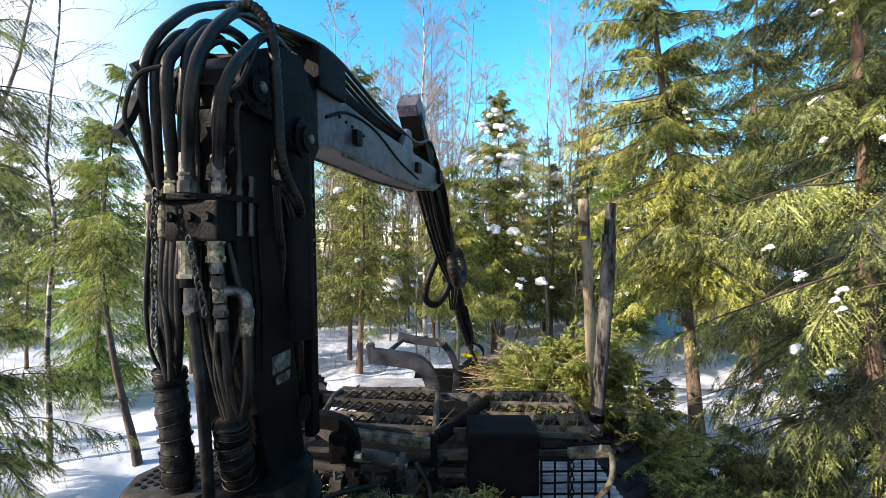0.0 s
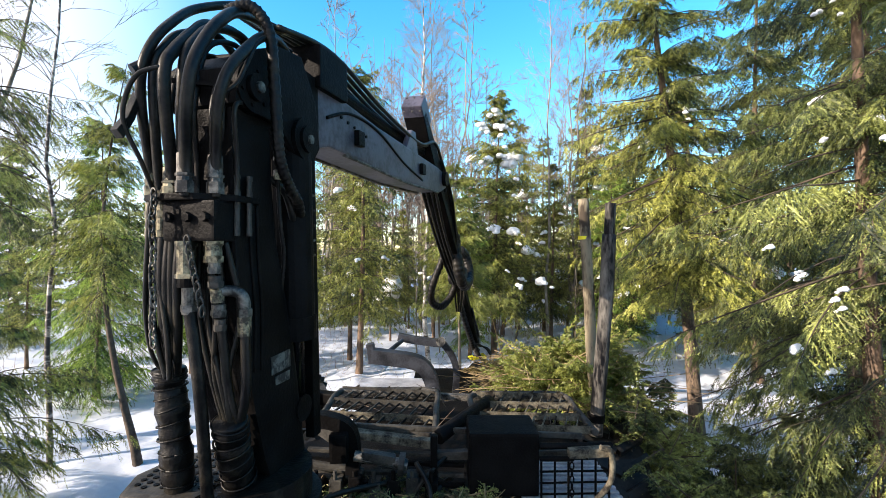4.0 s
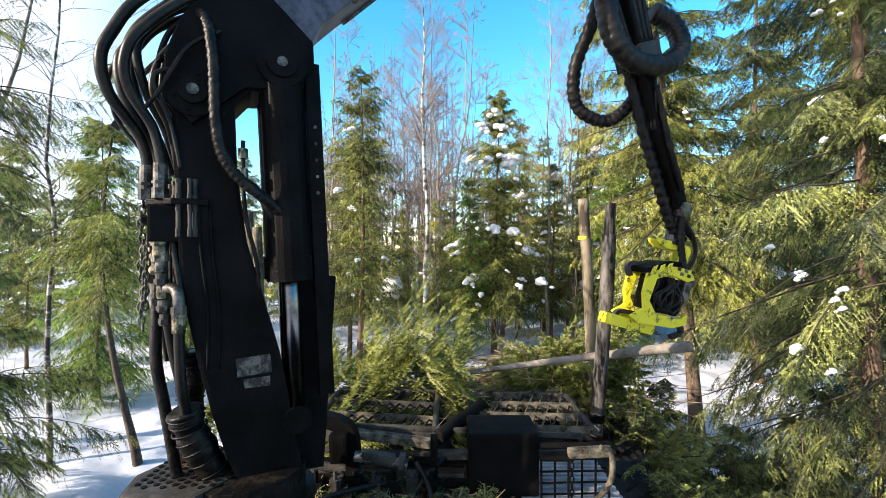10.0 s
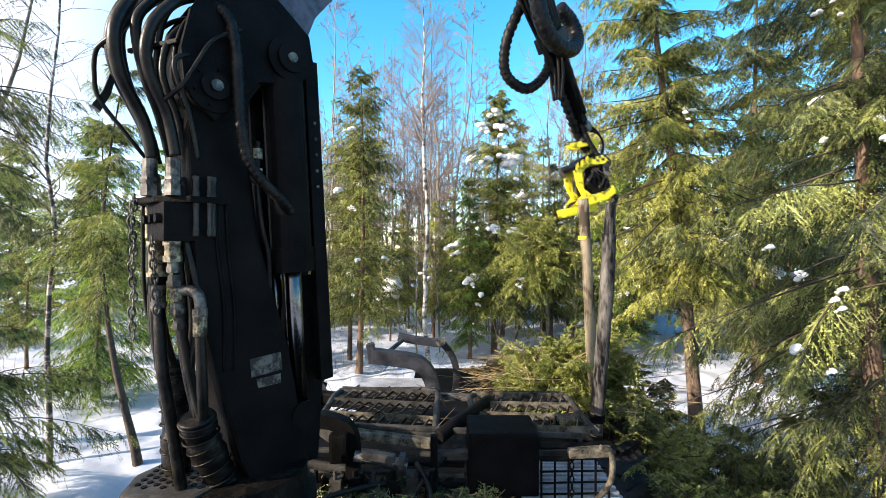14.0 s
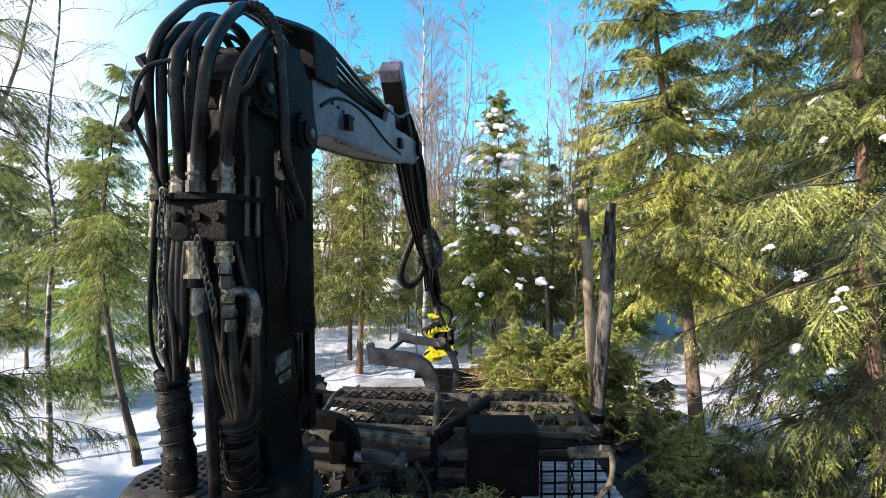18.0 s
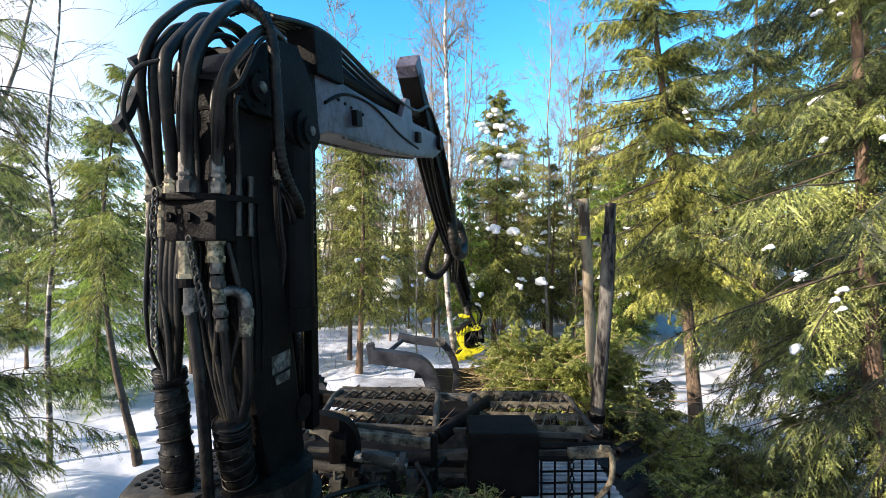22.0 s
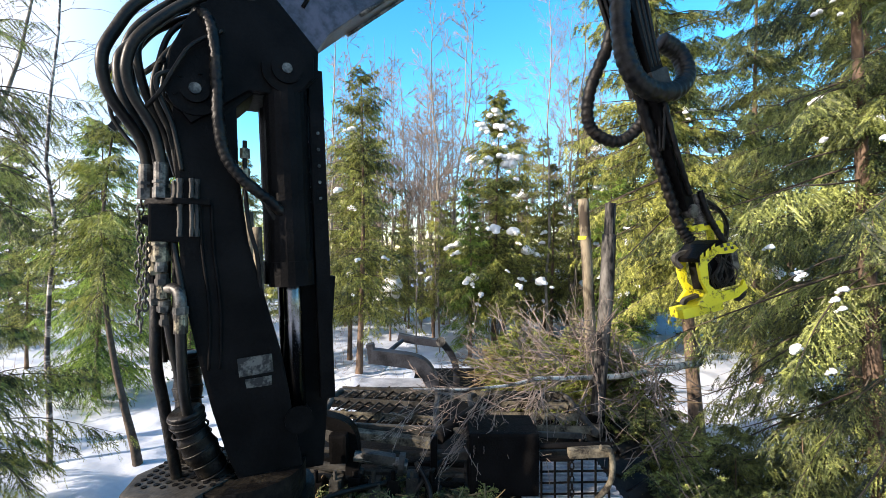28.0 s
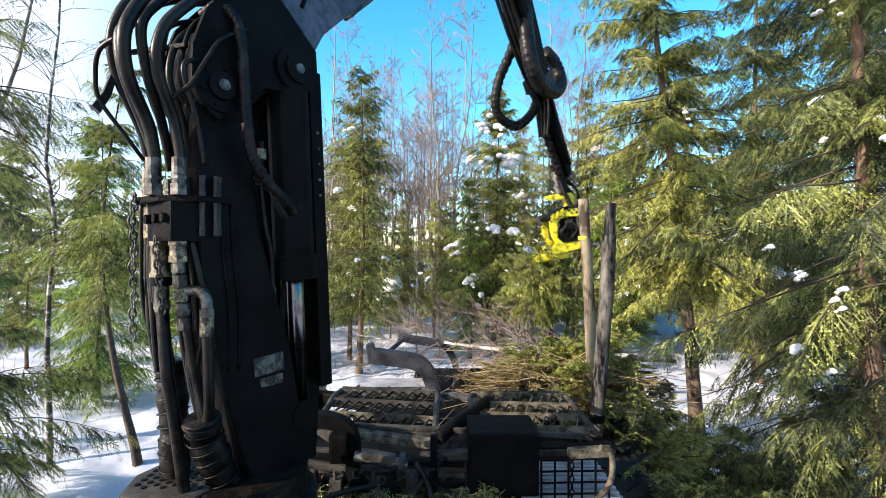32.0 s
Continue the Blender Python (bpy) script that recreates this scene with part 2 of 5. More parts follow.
def feather(rng, p, d, l, count, droop, width, longest=0.24, hair=0):
    """Twigs set with needle-covered shoots on both sides, their tips hanging; hair: rows of needles along each shoot, or plain narrow shoots."""
    n = len(p)
    u = (np.arange(count) + rng.uniform(0.0, 1.0, (n, count))) / count
    q = p[:, None] + d[:, None] * (u * l[:, None])[..., None]
    q[..., 2] -= u ** 2 * l[:, None] * 0.35
    sgn = np.where(np.arange(count) % 2, 1.0, -1.0)[None, :, None]
    lat = unit(np.cross(d, np.array([0, 0, 1.0]) + rng.normal(0, 0.25, (n, 3))))
    e = d[:, None] * rng.uniform(0.3, 0.95, (n, count, 1)) + lat[:, None] * sgn * rng.uniform(0.35, 1.0, (n, count, 1)) + rng.normal(0, 0.16, (n, count, 3))
    e[..., 2] -= rng.uniform(0.0, 1.0, (n, count)) * droop * 1.3
    if hair:
        e = d[:, None] * rng.uniform(0.75, 1.1, (n, count, 1)) + lat[:, None] * sgn * rng.uniform(0.35, 0.75, (n, count, 1)) + rng.normal(0, 0.08, (n, count, 3))
        e[..., 2] -= rng.uniform(0.3, 1.0, (n, count)) * droop
    sl = np.clip(l[:, None] * 0.42 * (1.25 - u), 0.04, longest) * rng.uniform(0.55, 1.45, (n, count))
    q, e, sl = q.reshape(-1, 3), unit(e).reshape(-1, 3), sl.ravel()
    m = len(q)
    roll = unit(np.cross(e, rng.normal(0, 1, (m, 3))))
    up = np.cross(roll, e)
    if hair:
        st = (np.arange(hair) + 0.2) / hair
        pos = q[:, None] + e[:, None] * (sl[:, None] * st)[..., None]
        pos[..., 2] -= st ** 2 * sl[:, None] * 0.30
        ahead = e[:, None] * (sl / hair)[:, None, None]
        tris = []
        for k, way in enumerate((roll, -roll)):
            long = width * (1.15 - 0.5 * st)[None, :, None] * rng.uniform(0.6, 1.3, (m, hair, 1))
            tilt = up[:, None] * rng.normal(0, 0.5, (m, hair, 1)) * long
            tris.append(np.stack([pos, pos + ahead * 0.85, pos + ahead * 0.9 + way[:, None] * long + tilt], 2))
        end = q + e * sl[:, None]
        end[:, 2] -= sl * 0.30
        tris.append(np.stack([q - roll * width * 0.25, q + e * (sl * 0.3)[:, None] + roll * width * 0.32, end], 1)[:, None])
        v = np.concatenate(tris, 1).reshape(-1, 3)
        return v, np.arange(len(v)).reshape(-1, 3)
    tip = q + e * sl[:, None]
    w = width * rng.uniform(0.7, 1.3, (m, 1))
    mid = q + e * (sl * 0.25)[:, None]
    tris = np.stack([np.stack([q - roll * w * 0.4, mid + roll * w, tip], 1), np.stack([mid - up * w, q + up * w * 0.4, tip], 1)], 1)
    v = tris.reshape(-1, 3)
    return v, np.arange(len(v)).reshape(-1, 3)


def spruce_meshes(seed, high, wide, bare, branches, twigs, seg, width, droop=0.30, thin=0.0, bark=None, leaf=None, thick=0.0, twiglets=0, per=2, limbs=True, longest=0.22, taper=0.75, reach=9.0, bow=0.0, hair=0):
    """Trunk with limbs, and needles, of one spruce; bare: the share of the trunk below the crown; thin: share of limbs that lost their needles."""
    rng = np.random.default_rng(seed)
    whorl = np.linspace(0, 0.97, max(branches // 6, 4)) + rng.normal(0, 0.012, max(branches // 6, 4))
    f = np.sort(np.clip(np.where(rng.uniform(0, 1, branches) < 0.6, rng.choice(whorl, branches) + rng.normal(0, 0.012, branches), rng.uniform(0, 0.99, branches)), 0, 0.99)) ** 1.2
    h = high * (bare + (1 - bare) * f)
    az = np.arange(branches) * 2.399 + rng.normal(0, 0.5, branches)
    ln = wide * ((1 - f) ** taper) * np.clip(rng.normal(0.88, 0.24, branches), 0.3, 1.35) + 0.12
    ln *= np.where(f < 0.12, 0.75, 1.0)
    rise = 0.55 * f ** 1.5 - 0.12 + rng.normal(0, 0.07, branches)
    sag = droop * (1 - 0.6 * f)
    sway = rng.normal(0, 0.16, branches)
    curl = rng.uniform(0.0, 0.045, branches)
    out = np.stack([np.cos(az), np.sin(az), 0 * az], 1)

    def along(s):
        z = h[:, None] + ln[:, None] * (rise[:, None] * s - sag[:, None] * s ** 2 + 0.16 * s ** 4 + curl[:, None] * np.sin(s * 5.5 + az[:, None]))
        q = out[:, None] * (ln[:, None] * s)[..., None] + np.stack([-out[:, 1], out[:, 0], 0 * az], 1)[:, None] * (sway[:, None] * ln[:, None] * s ** 2)[..., None]
        return np.concatenate([q[..., :2], z[..., None]], -1)

    steps = np.linspace(0, 1, 8 if hair > 3 else 5)
    line = along(np.tile(steps, (branches, 1)))
    tr = (thick or high * 0.011)
    rad = tr * 0.12 * (0.4 + ln / max(wide, 0.1))[:, None] * (1 - 0.85 * steps)[None]
    v1, f1 = prisms(line[:, :-1].reshape(-1, 3), line[:, 1:].reshape(-1, 3), rad[:, :-1].ravel(), rad[:, 1:].ravel(), 3)
    zs = np.linspace(-0.3, high, 12)
    bend = np.stack([0.012 * high * np.sin(zs / high * 3 + seed), 0.012 * high * np.cos(zs / high * 2.3 + seed), zs], 1)
    bend[:, :2] -= bend[:1, :2]
    bend[:, 0] += bow * np.sin(np.clip(zs / high, 0, 1) * math.pi)
    tr_r = tr * (1 - 0.93 * np.clip(zs / high, 0, 1)) + tr * 0.35 * np.exp(-np.maximum(zs, 0) * 3)
    v2, f2 = tapered(bend, tr_r, 9)
    shift = np.stack([np.interp(h, zs, bend[:, 0]), np.interp(h, zs, bend[:, 1]), 0 * h], 1)
    v1 = v1 + np.repeat(shift, len(v1) // branches, 0)
    if not limbs:
        v1, f1 = v1[:0], f1[:0]
    trunk = soup("trunk", np.concatenate([v2, v1]), np.concatenate([f2, f1 + len(v2)]), bark or BARK, LIMB, len(f2))
    keep = rng.uniform(0, 1, branches) >= thin * (1 - f)
    s = np.clip((np.arange(twigs) + 0.5)[None] / twigs + rng.normal(0, 0.02, (branches, twigs)), 0.06, 1)
    base = along(s) + shift[:, None]
    ahead = unit(along(np.minimum(s + 0.05, 1.05)) - along(s - 0.02))
    side = np.cross(ahead, np.array([0, 0, 1.0]))
    vs, ds, ls = [], [], []
    for sgn in (-1, 1):
        d = ahead * rng.uniform(0.35, 0.9, s.shape + (1,)) + sgn * side * rng.uniform(0.5, 1.0, s.shape + (1,))
        d[..., 2] -= rng.uniform(0.30 if hair else 0.05, 1.15 if hair else 0.75, s.shape) * (0.35 + droop)
        lt = (ln[:, None] * 0.34 * (1.08 - s) + 0.10 + 0.05 * ln[:, None]) * rng.uniform(0.6, 1.25, s.shape)
        lt = np.minimum(lt, reach * rng.uniform(0.6, 1.2, s.shape))
        vs.append(base[keep].reshape(-1, 3)), ds.append(unit(d)[keep].reshape(-1, 3)), ls.append(lt[keep].ravel())
    p, d, l = np.concatenate(vs), np.concatenate(ds), np.concatenate(ls)
    v, fc = feather(rng, p, d, l, twiglets, droop, width, longest, hair) if twiglets else needles(rng, p, d, l, seg, width, per)
    crown = soup("crown", v, fc, leaf or NEEDLE)
    return trunk, crown


def tree(name, meshes, at, turn, size, label, group="", lean=(0, 0), category="tree"):
    ob = thing(name, at, label, category, group)
    ob.rotation_euler = (radians(lean[0]), radians(lean[1]), radians(turn))
    ob.scale = (size, size, size)
    for me, nm in zip(meshes, ("trunk", "crown")):
        p = new(nm, me)
        p.parent = ob
    return ob


def bare_meshes(seed, high, thick, spread, limbs, bark, start=0.35, levels=2, fine=7, least=0.0015, tip=0.92, bow=0.0, twig=None, bends=3):
    """A leafless tree: its trunk, and its limbs and twigs."""
    rng = np.random.default_rng(seed)
    zs = np.linspace(-0.3, high, 11)
    wob = np.cumsum(rng.normal(0, 0.008 * high, (11, 2)), 0)
    wob -= wob[:1]
    wob[:, 0] += bow * np.sin(np.clip(zs / high, 0, 1) * math.pi)
    line = np.concatenate([wob, zs[:, None]], 1)
    rr = thick * (1 - tip * np.clip(zs / high, 0, 1))
    v, f = tapered(line, rr, 7)
    trunk = soup("trunk", v, f, bark)
    hz = high * (start + (0.97 - start) * rng.uniform(0, 1, limbs))
    p = np.stack([np.interp(hz, zs, line[:, 0]), np.interp(hz, zs, line[:, 1]), hz], 1)
    az = rng.uniform(0, 2 * math.pi, limbs)
    up = rng.uniform(0.7, 1.5, limbs)
    d = unit(np.stack([np.cos(az), np.sin(az), up], 1))
    ln = spread * (1.15 - hz / high) * rng.uniform(0.6, 1.3, limbs) + 0.3
    ra = thick * 0.28 * (1.1 - hz / high)
    A, B, R0, R1 = [], [], [], []
    for lev in range(levels + 1):
        parts = bends if lev == 0 else max(bends - 1, 2)
        q, dd = p, d
        for k in range(parts):
            dd = unit(dd + rng.normal(0, 0.13, dd.shape) + np.array([[0, 0, 0.06 if bends == 3 else -0.05]]))
            e = q + dd * (ln / parts)[:, None]
            A.append(q), B.append(e), R0.append(ra * (1 - 0.3 * k) + least), R1.append(ra * (1 - 0.3 * (k + 1)) + least)
            q = e
        if lev == levels:
            break
        kids = fine if lev == 0 else 3
        s = rng.uniform(0.2, 1.0, (len(p), kids))
        np_ = p[:, None] + d[:, None] * (ln[:, None] * s)[..., None]
        nd = unit(d[:, None] + rng.normal(0, 0.55, (len(p), kids, 3)))
        nl = ln[:, None] * rng.uniform(0.25, 0.55, (len(p), kids))
        p, d, ln, ra = np_.reshape(-1, 3), nd.reshape(-1, 3), nl.ravel(), np.repeat(ra * 0.42, kids)
    v, f = prisms(np.concatenate(A), np.concatenate(B), np.concatenate(R0), np.concatenate(R1), 3)
    return trunk, soup("crown", v, f, twig or TWIG)


# ---------------------------------------------------------------- ground
def ground_z(x, y):
    """Height of the snow: gentle swells, rising a little far off."""
    d = math.hypot(x, y)
    z = 0.24 * noise.noise(Vector((x * 0.16, y * 0.16, 3.1))) + 0.05 * noise.noise(Vector((x * 0.7, y * 0.7, 1.7)))
    return z * min(1.0, d / 6) + 0.35 * max(0.0, min(1.0, (d - 18) / 30))


def build_ground():
    n = 420
    k = np.linspace(-1, 1, n)
    line = np.sign(k) * (26 * np.abs(k) + 900 * np.abs(k) ** 7)
    v = []
    for gy in line:
        for gx in line:
            x, y = float(gx), float(gy) + 9.0
            fine = 0.085 * noise.noise(Vector((x * 1.9, y * 1.9, 0.4))) + 0.048 * noise.noise(Vector((x * 4.3, y * 4.3, 2.4)))
            v.append((x, y, ground_z(x, y) + fine))
    i = np.arange(n - 1)
    a = (i[:, None] * n + i[None]).ravel()
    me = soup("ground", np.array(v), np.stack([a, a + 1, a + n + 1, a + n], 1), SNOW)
    me.polygons.foreach_set("use_smooth", np.ones(len(me.polygons), dtype=bool))
    return tagged(new("ground", me), "uneven white snow with faint drifts between the trees", "snow", kind="structure")


build_ground()


# ---------------------------------------------------------------- forest
def plant(name, meshes, x, y, turn, size, label, group="", lean=(0, 0), sink=0.05):
    return tree(name, meshes, (x, y, ground_z(x, y) - sink), turn, size, label, group, lean)


def snow_clumps(ob, rng, spots):
    """Lumps of snow draped over the boughs of a tree, in its own space: (x, y, z, size)."""
    for x, y, z, s in spots:
        bm = bmesh.new()
        k = rng.uniform(0, 50)
        out = math.atan2(y, x) + rng.uniform(-0.6, 0.6)
        for j in range(3):
            step = (j - 0.6) * s * rng.uniform(0.7, 1.1)
            across = rng.uniform(-0.4, 0.4) * s
            r = s * (1.0, 0.8, 0.55)[j] * rng.uniform(0.5, 0.95)
            made = bmesh.ops.create_icosphere(bm, subdivisions=2, radius=1.0)["verts"]
            at = Vector((x + step * math.cos(out) - across * math.sin(out), y + step * math.sin(out) + across * math.cos(out), z - max(step, 0.0) * 0.55))
            for v in made:
                v.co *= 1.0 + 0.35 * noise.noise(v.co * 1.6 + Vector((k + j, 0, 0)))
                v.co = at + Vector((v.co.x * r * 1.2, v.co.y * r * 1.2, v.co.z * r * (1.0 if v.co.z > 0 else 0.7)))
        part("snow_clump", bm, CLUMP, ob, "lump of white snow on a bough", True)


def forest():
    rng = random.Random(5)
    # near trees
    near_right = spruce_meshes(11, 10.6, 3.2, 0.13, 100, 19, 3, 0.014, twiglets=12, hair=5, longest=0.22, taper=1.0, thin=0.16, droop=0.60, reach=0.42, leaf=NEEDLE_DARK, bark=BARK, thick=0.125)
    ob = plant("spruce_tree", near_right, 4.44, 4.40, 0, 0.84, "large drooping spruce with a reddish trunk beside the machine", "spruces", lean=(0, -3.8))
    for _ in range(22):
        zz = rng.uniform(2.2, 7.0)
        aa = math.pi + rng.uniform(-0.5, 1.5)
        rr = 2.9 * (1 - zz / 10.6) ** 1.1 * rng.uniform(0.35, 0.8)
        snow_clumps(ob, rng, [(rr * math.cos(aa), rr * math.sin(aa), zz - 0.3 * rr * 0.5, rng.choice((0.03, 0.04, 0.055)))])
    front_right = spruce_meshes(17, 7.5, 2.9, 0.36, 38, 19, 3, 0.0105, twiglets=15, hair=6, longest=0.16, taper=0.9, thin=0.05, droop=0.5, reach=0.42, leaf=NEEDLE_DARK, bark=BARK, thick=0.09)
    plant("spruce_tree", front_right, 4.62, 3.72, 215, 1.0, "spruce with long drooping shaded boughs beside the machine", "spruces")
    stem_right = spruce_meshes(39, 10.4, 1.75, 0.27, 165, 15, 3, 0.016, twiglets=11, hair=4, longest=0.17, droop=0.50, reach=0.33, thin=0.03, bark=BARK_RED, thick=0.115, taper=0.72)
    ob = plant("spruce_tree", stem_right, 4.36, 7.6, 0, 1.0, "sunlit yellow-green spruce with a long dark bare trunk", "spruces", lean=(0, -5.4))
    for _ in range(14):
        zz = rng.uniform(3.2, 6.5)
        aa = rng.uniform(math.pi, 2 * math.pi)
        rr = 1.5 * (1 - zz / 9.8) ** 0.8 * rng.uniform(0.5, 0.9)
        snow_clumps(ob, rng, [(rr * math.cos(aa), rr * math.sin(aa), zz, rng.choice((0.035, 0.05, 0.07)))])
    right_mid = spruce_meshes(23, 11.5, 2.3, 0.15, 105, 16, 3, 0.015, twiglets=13, longest=0.22, droop=0.50, reach=0.42, bark=BARK, thick=0.12, leaf=NEEDLE_DARK, hair=4)
    plant("spruce_tree", right_mid, 7.7, 10.8, 10, 1.0, "tall shaded spruce with a bare lower trunk in the snow", "spruces")
    plant("spruce_tree", right_mid, 8.3, 8.6, 130, 1.15, "tall spruce with thick hanging boughs", "spruces")
    plant("spruce_tree", right_mid, 7.3, 7.9, 215, 1.05, "tall dense spruce with thick shaded boughs", "spruces")
    young = spruce_meshes(29, 2.3, 0.95, 0.02, 44, 9, 3, 0.009, twiglets=16, hair=5, longest=0.14, droop=0.45, leaf=NEEDLE_DARK, thick=0.03)
    for x, y, turn, size in ((4.1, 4.8, 80, 0.75), (5.3, 5.0, 200, 0.7), (2.9, 4.35, 20, 0.62), (3.5, 4.3, 140, 0.7), (2.55, 5.3, 250, 0.7), (4.3, 3.9, 310, 0.6)):
        plant("young_spruce", young, x, y, turn, size, "young dark green spruce growing beside the machine", "spruces")
    bright = spruce_meshes(31, 6.1, 1.75, 0.12, 78, 11, 3, 0.014, twiglets=13, hair=5, longest=0.20, droop=0.40, thin=0.10, bark=BARK, leaf=NEEDLE_GREEN, thick=0.07)
    plant("spruce_tree", bright, -7.45, 9.5, 75, 1.0, "slender spruce with bright green sunlit boughs", "spruces")
    stem = spruce_meshes(34, 6.3, 1.15, 0.40, 60, 10, 3, 0.0115, twiglets=12, hair=5, longest=0.18, droop=0.45, thin=0.35, bark=LIMB, leaf=NEEDLE_MID, thick=0.060, bow=-0.40)
    plant("spruce_tree", stem, -4.67, 6.85, 0, 1.0, "thin dark spruce with a bowed stem and few boughs", "spruces", lean=(0, -1.5))
    low_left = spruce_meshes(36, 3.0, 1.5, 0.28, 30, 12, 3, 0.0095, twiglets=16, hair=5, longest=0.16, droop=0.62, leaf=NEEDLE_MID, thick=0.06)
    plant("spruce_tree", low_left, -5.35, 5.2, 50, 1.0, "dark spruce with drooping boughs over the snow", "spruces")
    left_edge = spruce_meshes(37, 9.0, 1.5, 0.42, 60, 10, 3, 0.012, twiglets=12, hair=5, longest=0.18, droop=0.45, thin=0.3, leaf=NEEDLE_DARK)
    plant("spruce_tree", left_edge, -7.35, 6.95, 15, 1.0, "spruce with snow on its hanging lower boughs", "spruces")
    tall = spruce_meshes(38, 15.5, 2.3, 0.62, 90, 9, 3, 0.03, twiglets=10, droop=0.4)
    for x, y, turn in ((-5.7, -2.4, 0), (-6.6, 0.6, 110)):
        plant("spruce_tree", tall, x, y, turn, 1.0, "unseen tall bare-trunked spruce added to shade the right trees", "spruces")
    # trees of the middle distance
    mids = [spruce_meshes(40 + i, 8.0, 1.6 + 0.1 * i, 0.17 + 0.05 * (i % 3), 105, 9, 2, 0.022, twiglets=9, droop=0.40, reach=0.38, longest=0.22, leaf=NEEDLE_MID if i == 4 else NEEDLE, hair=3) for i in range(5)]
    mids += [spruce_meshes(47 + i, 8.0, 1.75, 0.12, 105, 9, 2, 0.022, twiglets=9, droop=0.40, reach=0.38, longest=0.22, leaf=NEEDLE_GREEN, hair=3) for i in range(2)]
    for k, x, y, turn, size, label in (
        (4, -2.15, 11.3, 20, 0.98, "dense dark green spruce standing in the snow"),
        (4, -2.7, 12.8, 80, 0.8, "dark green spruce standing in the snow"),
        (5, 0.78, 13.0, 140, 0.66, "sunlit yellow-green spruce with low boughs"),
        (1, -0.35, 15.5, 240, 0.62, "sunlit yellow-green spruce with low boughs"),
        (6, 5.1, 13.2, 40, 0.80, "sunlit yellow-green spruce behind the stakes"),
        (2, 3.05, 18.0, 10, 1.05, "spruce carrying lumps of snow"),
        (0, 3.6, 14.8, 200, 0.75, "dark green spruce behind the stakes"),
        (3, 2.2, 16.4, 300, 0.72, "sunlit spruce with drooping boughs"),
        (1, 5.2, 15.6, 60, 1.1, "yellow-green sunlit spruce in the snow"),
        (3, 7.6, 13.4, 170, 1.2, "tall green spruce with heavy boughs"),
        (4, 9.8, 12.5, 250, 1.25, "tall green spruce with heavy boughs"),
    ) + (
        (5, -6.5, 11.5, 33, 0.75, "young green spruce in the snow"),
        (6, -8.5, 13.8, 120, 0.8, "bright green spruce in the snow"),
        (2, -4.3, 13.0, 220, 0.9, "green spruce behind the crane"),
        (5, -12.2, 15.5, 70, 0.85, "dark spruce at the edge of the stand"),
        (4, -10.9, 11.6, 150, 0.50, "small spruce in deep snow"),
        (4, -3.2, 17.0, 30, 0.9, "dark spruce in the stand"),
        (6, -14.2, 14.6, 77, 0.8, "green spruce in the stand beyond"),
        (3, -17.5, 18.0, 277, 0.95, "green spruce in the stand beyond"),
        (6, -9.4, 16.6, 17, 0.85, "bright green spruce in the stand beyond"),
        (4, -7.0, 15.2, 97, 0.8, "green spruce in the stand beyond"),
        (2, -7.2, -2.1, 40, 0.80, "unseen tall spruce added to shade the machine"),
        (3, -5.4, -0.85, 140, 0.92, "unseen spruce added to shade the lower right"),
        (1, -9.6, 3.0, 30, 0.72, "unseen spruce added to shade the snow on the left"),
        (0, -5.6, -2.3, 240, 0.86, "unseen spruce added to shade the deck"),
    ):
        ob = plant("spruce_tree", mids[k], x, y, turn, size, label, "spruces")
        for _ in range((11 if x > 0 else 5) if y > 10 else 0):
            zz = rng.uniform(1.5, 6.5)
            aa = -math.radians(turn) - rng.uniform(0.2, 2.9)
            rr = 1.6 * (1 - zz / 8.3) ** 0.8 * rng.uniform(0.5, 0.95)
            snow_clumps(ob, rng, [(rr * math.cos(aa), rr * math.sin(aa), zz, rng.choice((0.05, 0.07, 0.09, 0.12, 0.16)))])
    snowy = spruce_meshes(61, 8.2, 2.1, 0.20, 130, 11, 2, 0.021, reach=0.42, longest=0.22, twiglets=11, droop=0.38, leaf=NEEDLE, hair=3)
    ob = plant("spruce_tree", snowy, 1.55, 13.4, 0, 0.98, "dark spruce with big lumps of snow on its boughs", "spruces")
    spots = []
    for i in range(40):
        z = rng.uniform(2.2, 7.5)
        a = rng.choice((rng.uniform(-3.2, -2.2), rng.uniform(-2.2, -0.9), rng.uniform(-0.9, 0.1)))
        r = 2.1 * (1 - z / 8.4) ** 0.8 * rng.uniform(0.5, 0.95)
        spots.append((r * math.cos(a), r * math.sin(a), z, rng.choice((0.07, 0.09, 0.12, 0.18))))
    snow_clumps(ob, rng, spots)
    ob = plant("spruce_tree", mids[2], -1.85, 15.5, 200, 0.42, "small spruce bowed under a thick cap of snow", "spruces")
    snow_clumps(ob, rng, [(0.1, -0.9, 4.6, 1.0), (-0.4, -1.0, 3.8, 0.7), (0.5, -0.9, 3.6, 0.6), (0.9, -1.1, 2.4, 0.45), (-0.9, -0.8, 2.6, 0.4)])
    ob = plant("spruce_tree", mids[3], 3.9, 17.0, 90, 0.95, "spruce with snow caught on its boughs", "spruces")
    snow_clumps(ob, rng, [(-0.4 + 0.25 * i % 1.1, -1.0 + 0.06 * i, 5.6 - 0.55 * i, 0.16 + 0.02 * (i % 3)) for i in range(9)])
    # leafless trees
    birches = [bare_meshes(70 + i, 11.0 + i, 0.055, 2.4, 26, GREYBARK, 0.35, least=0.003) for i in range(3)]
    greys = [bare_meshes(80 + i, 9.0 + i, 0.05, 1.5, 18, GREYBARK, 0.3, fine=5, least=0.006) for i in range(3)]
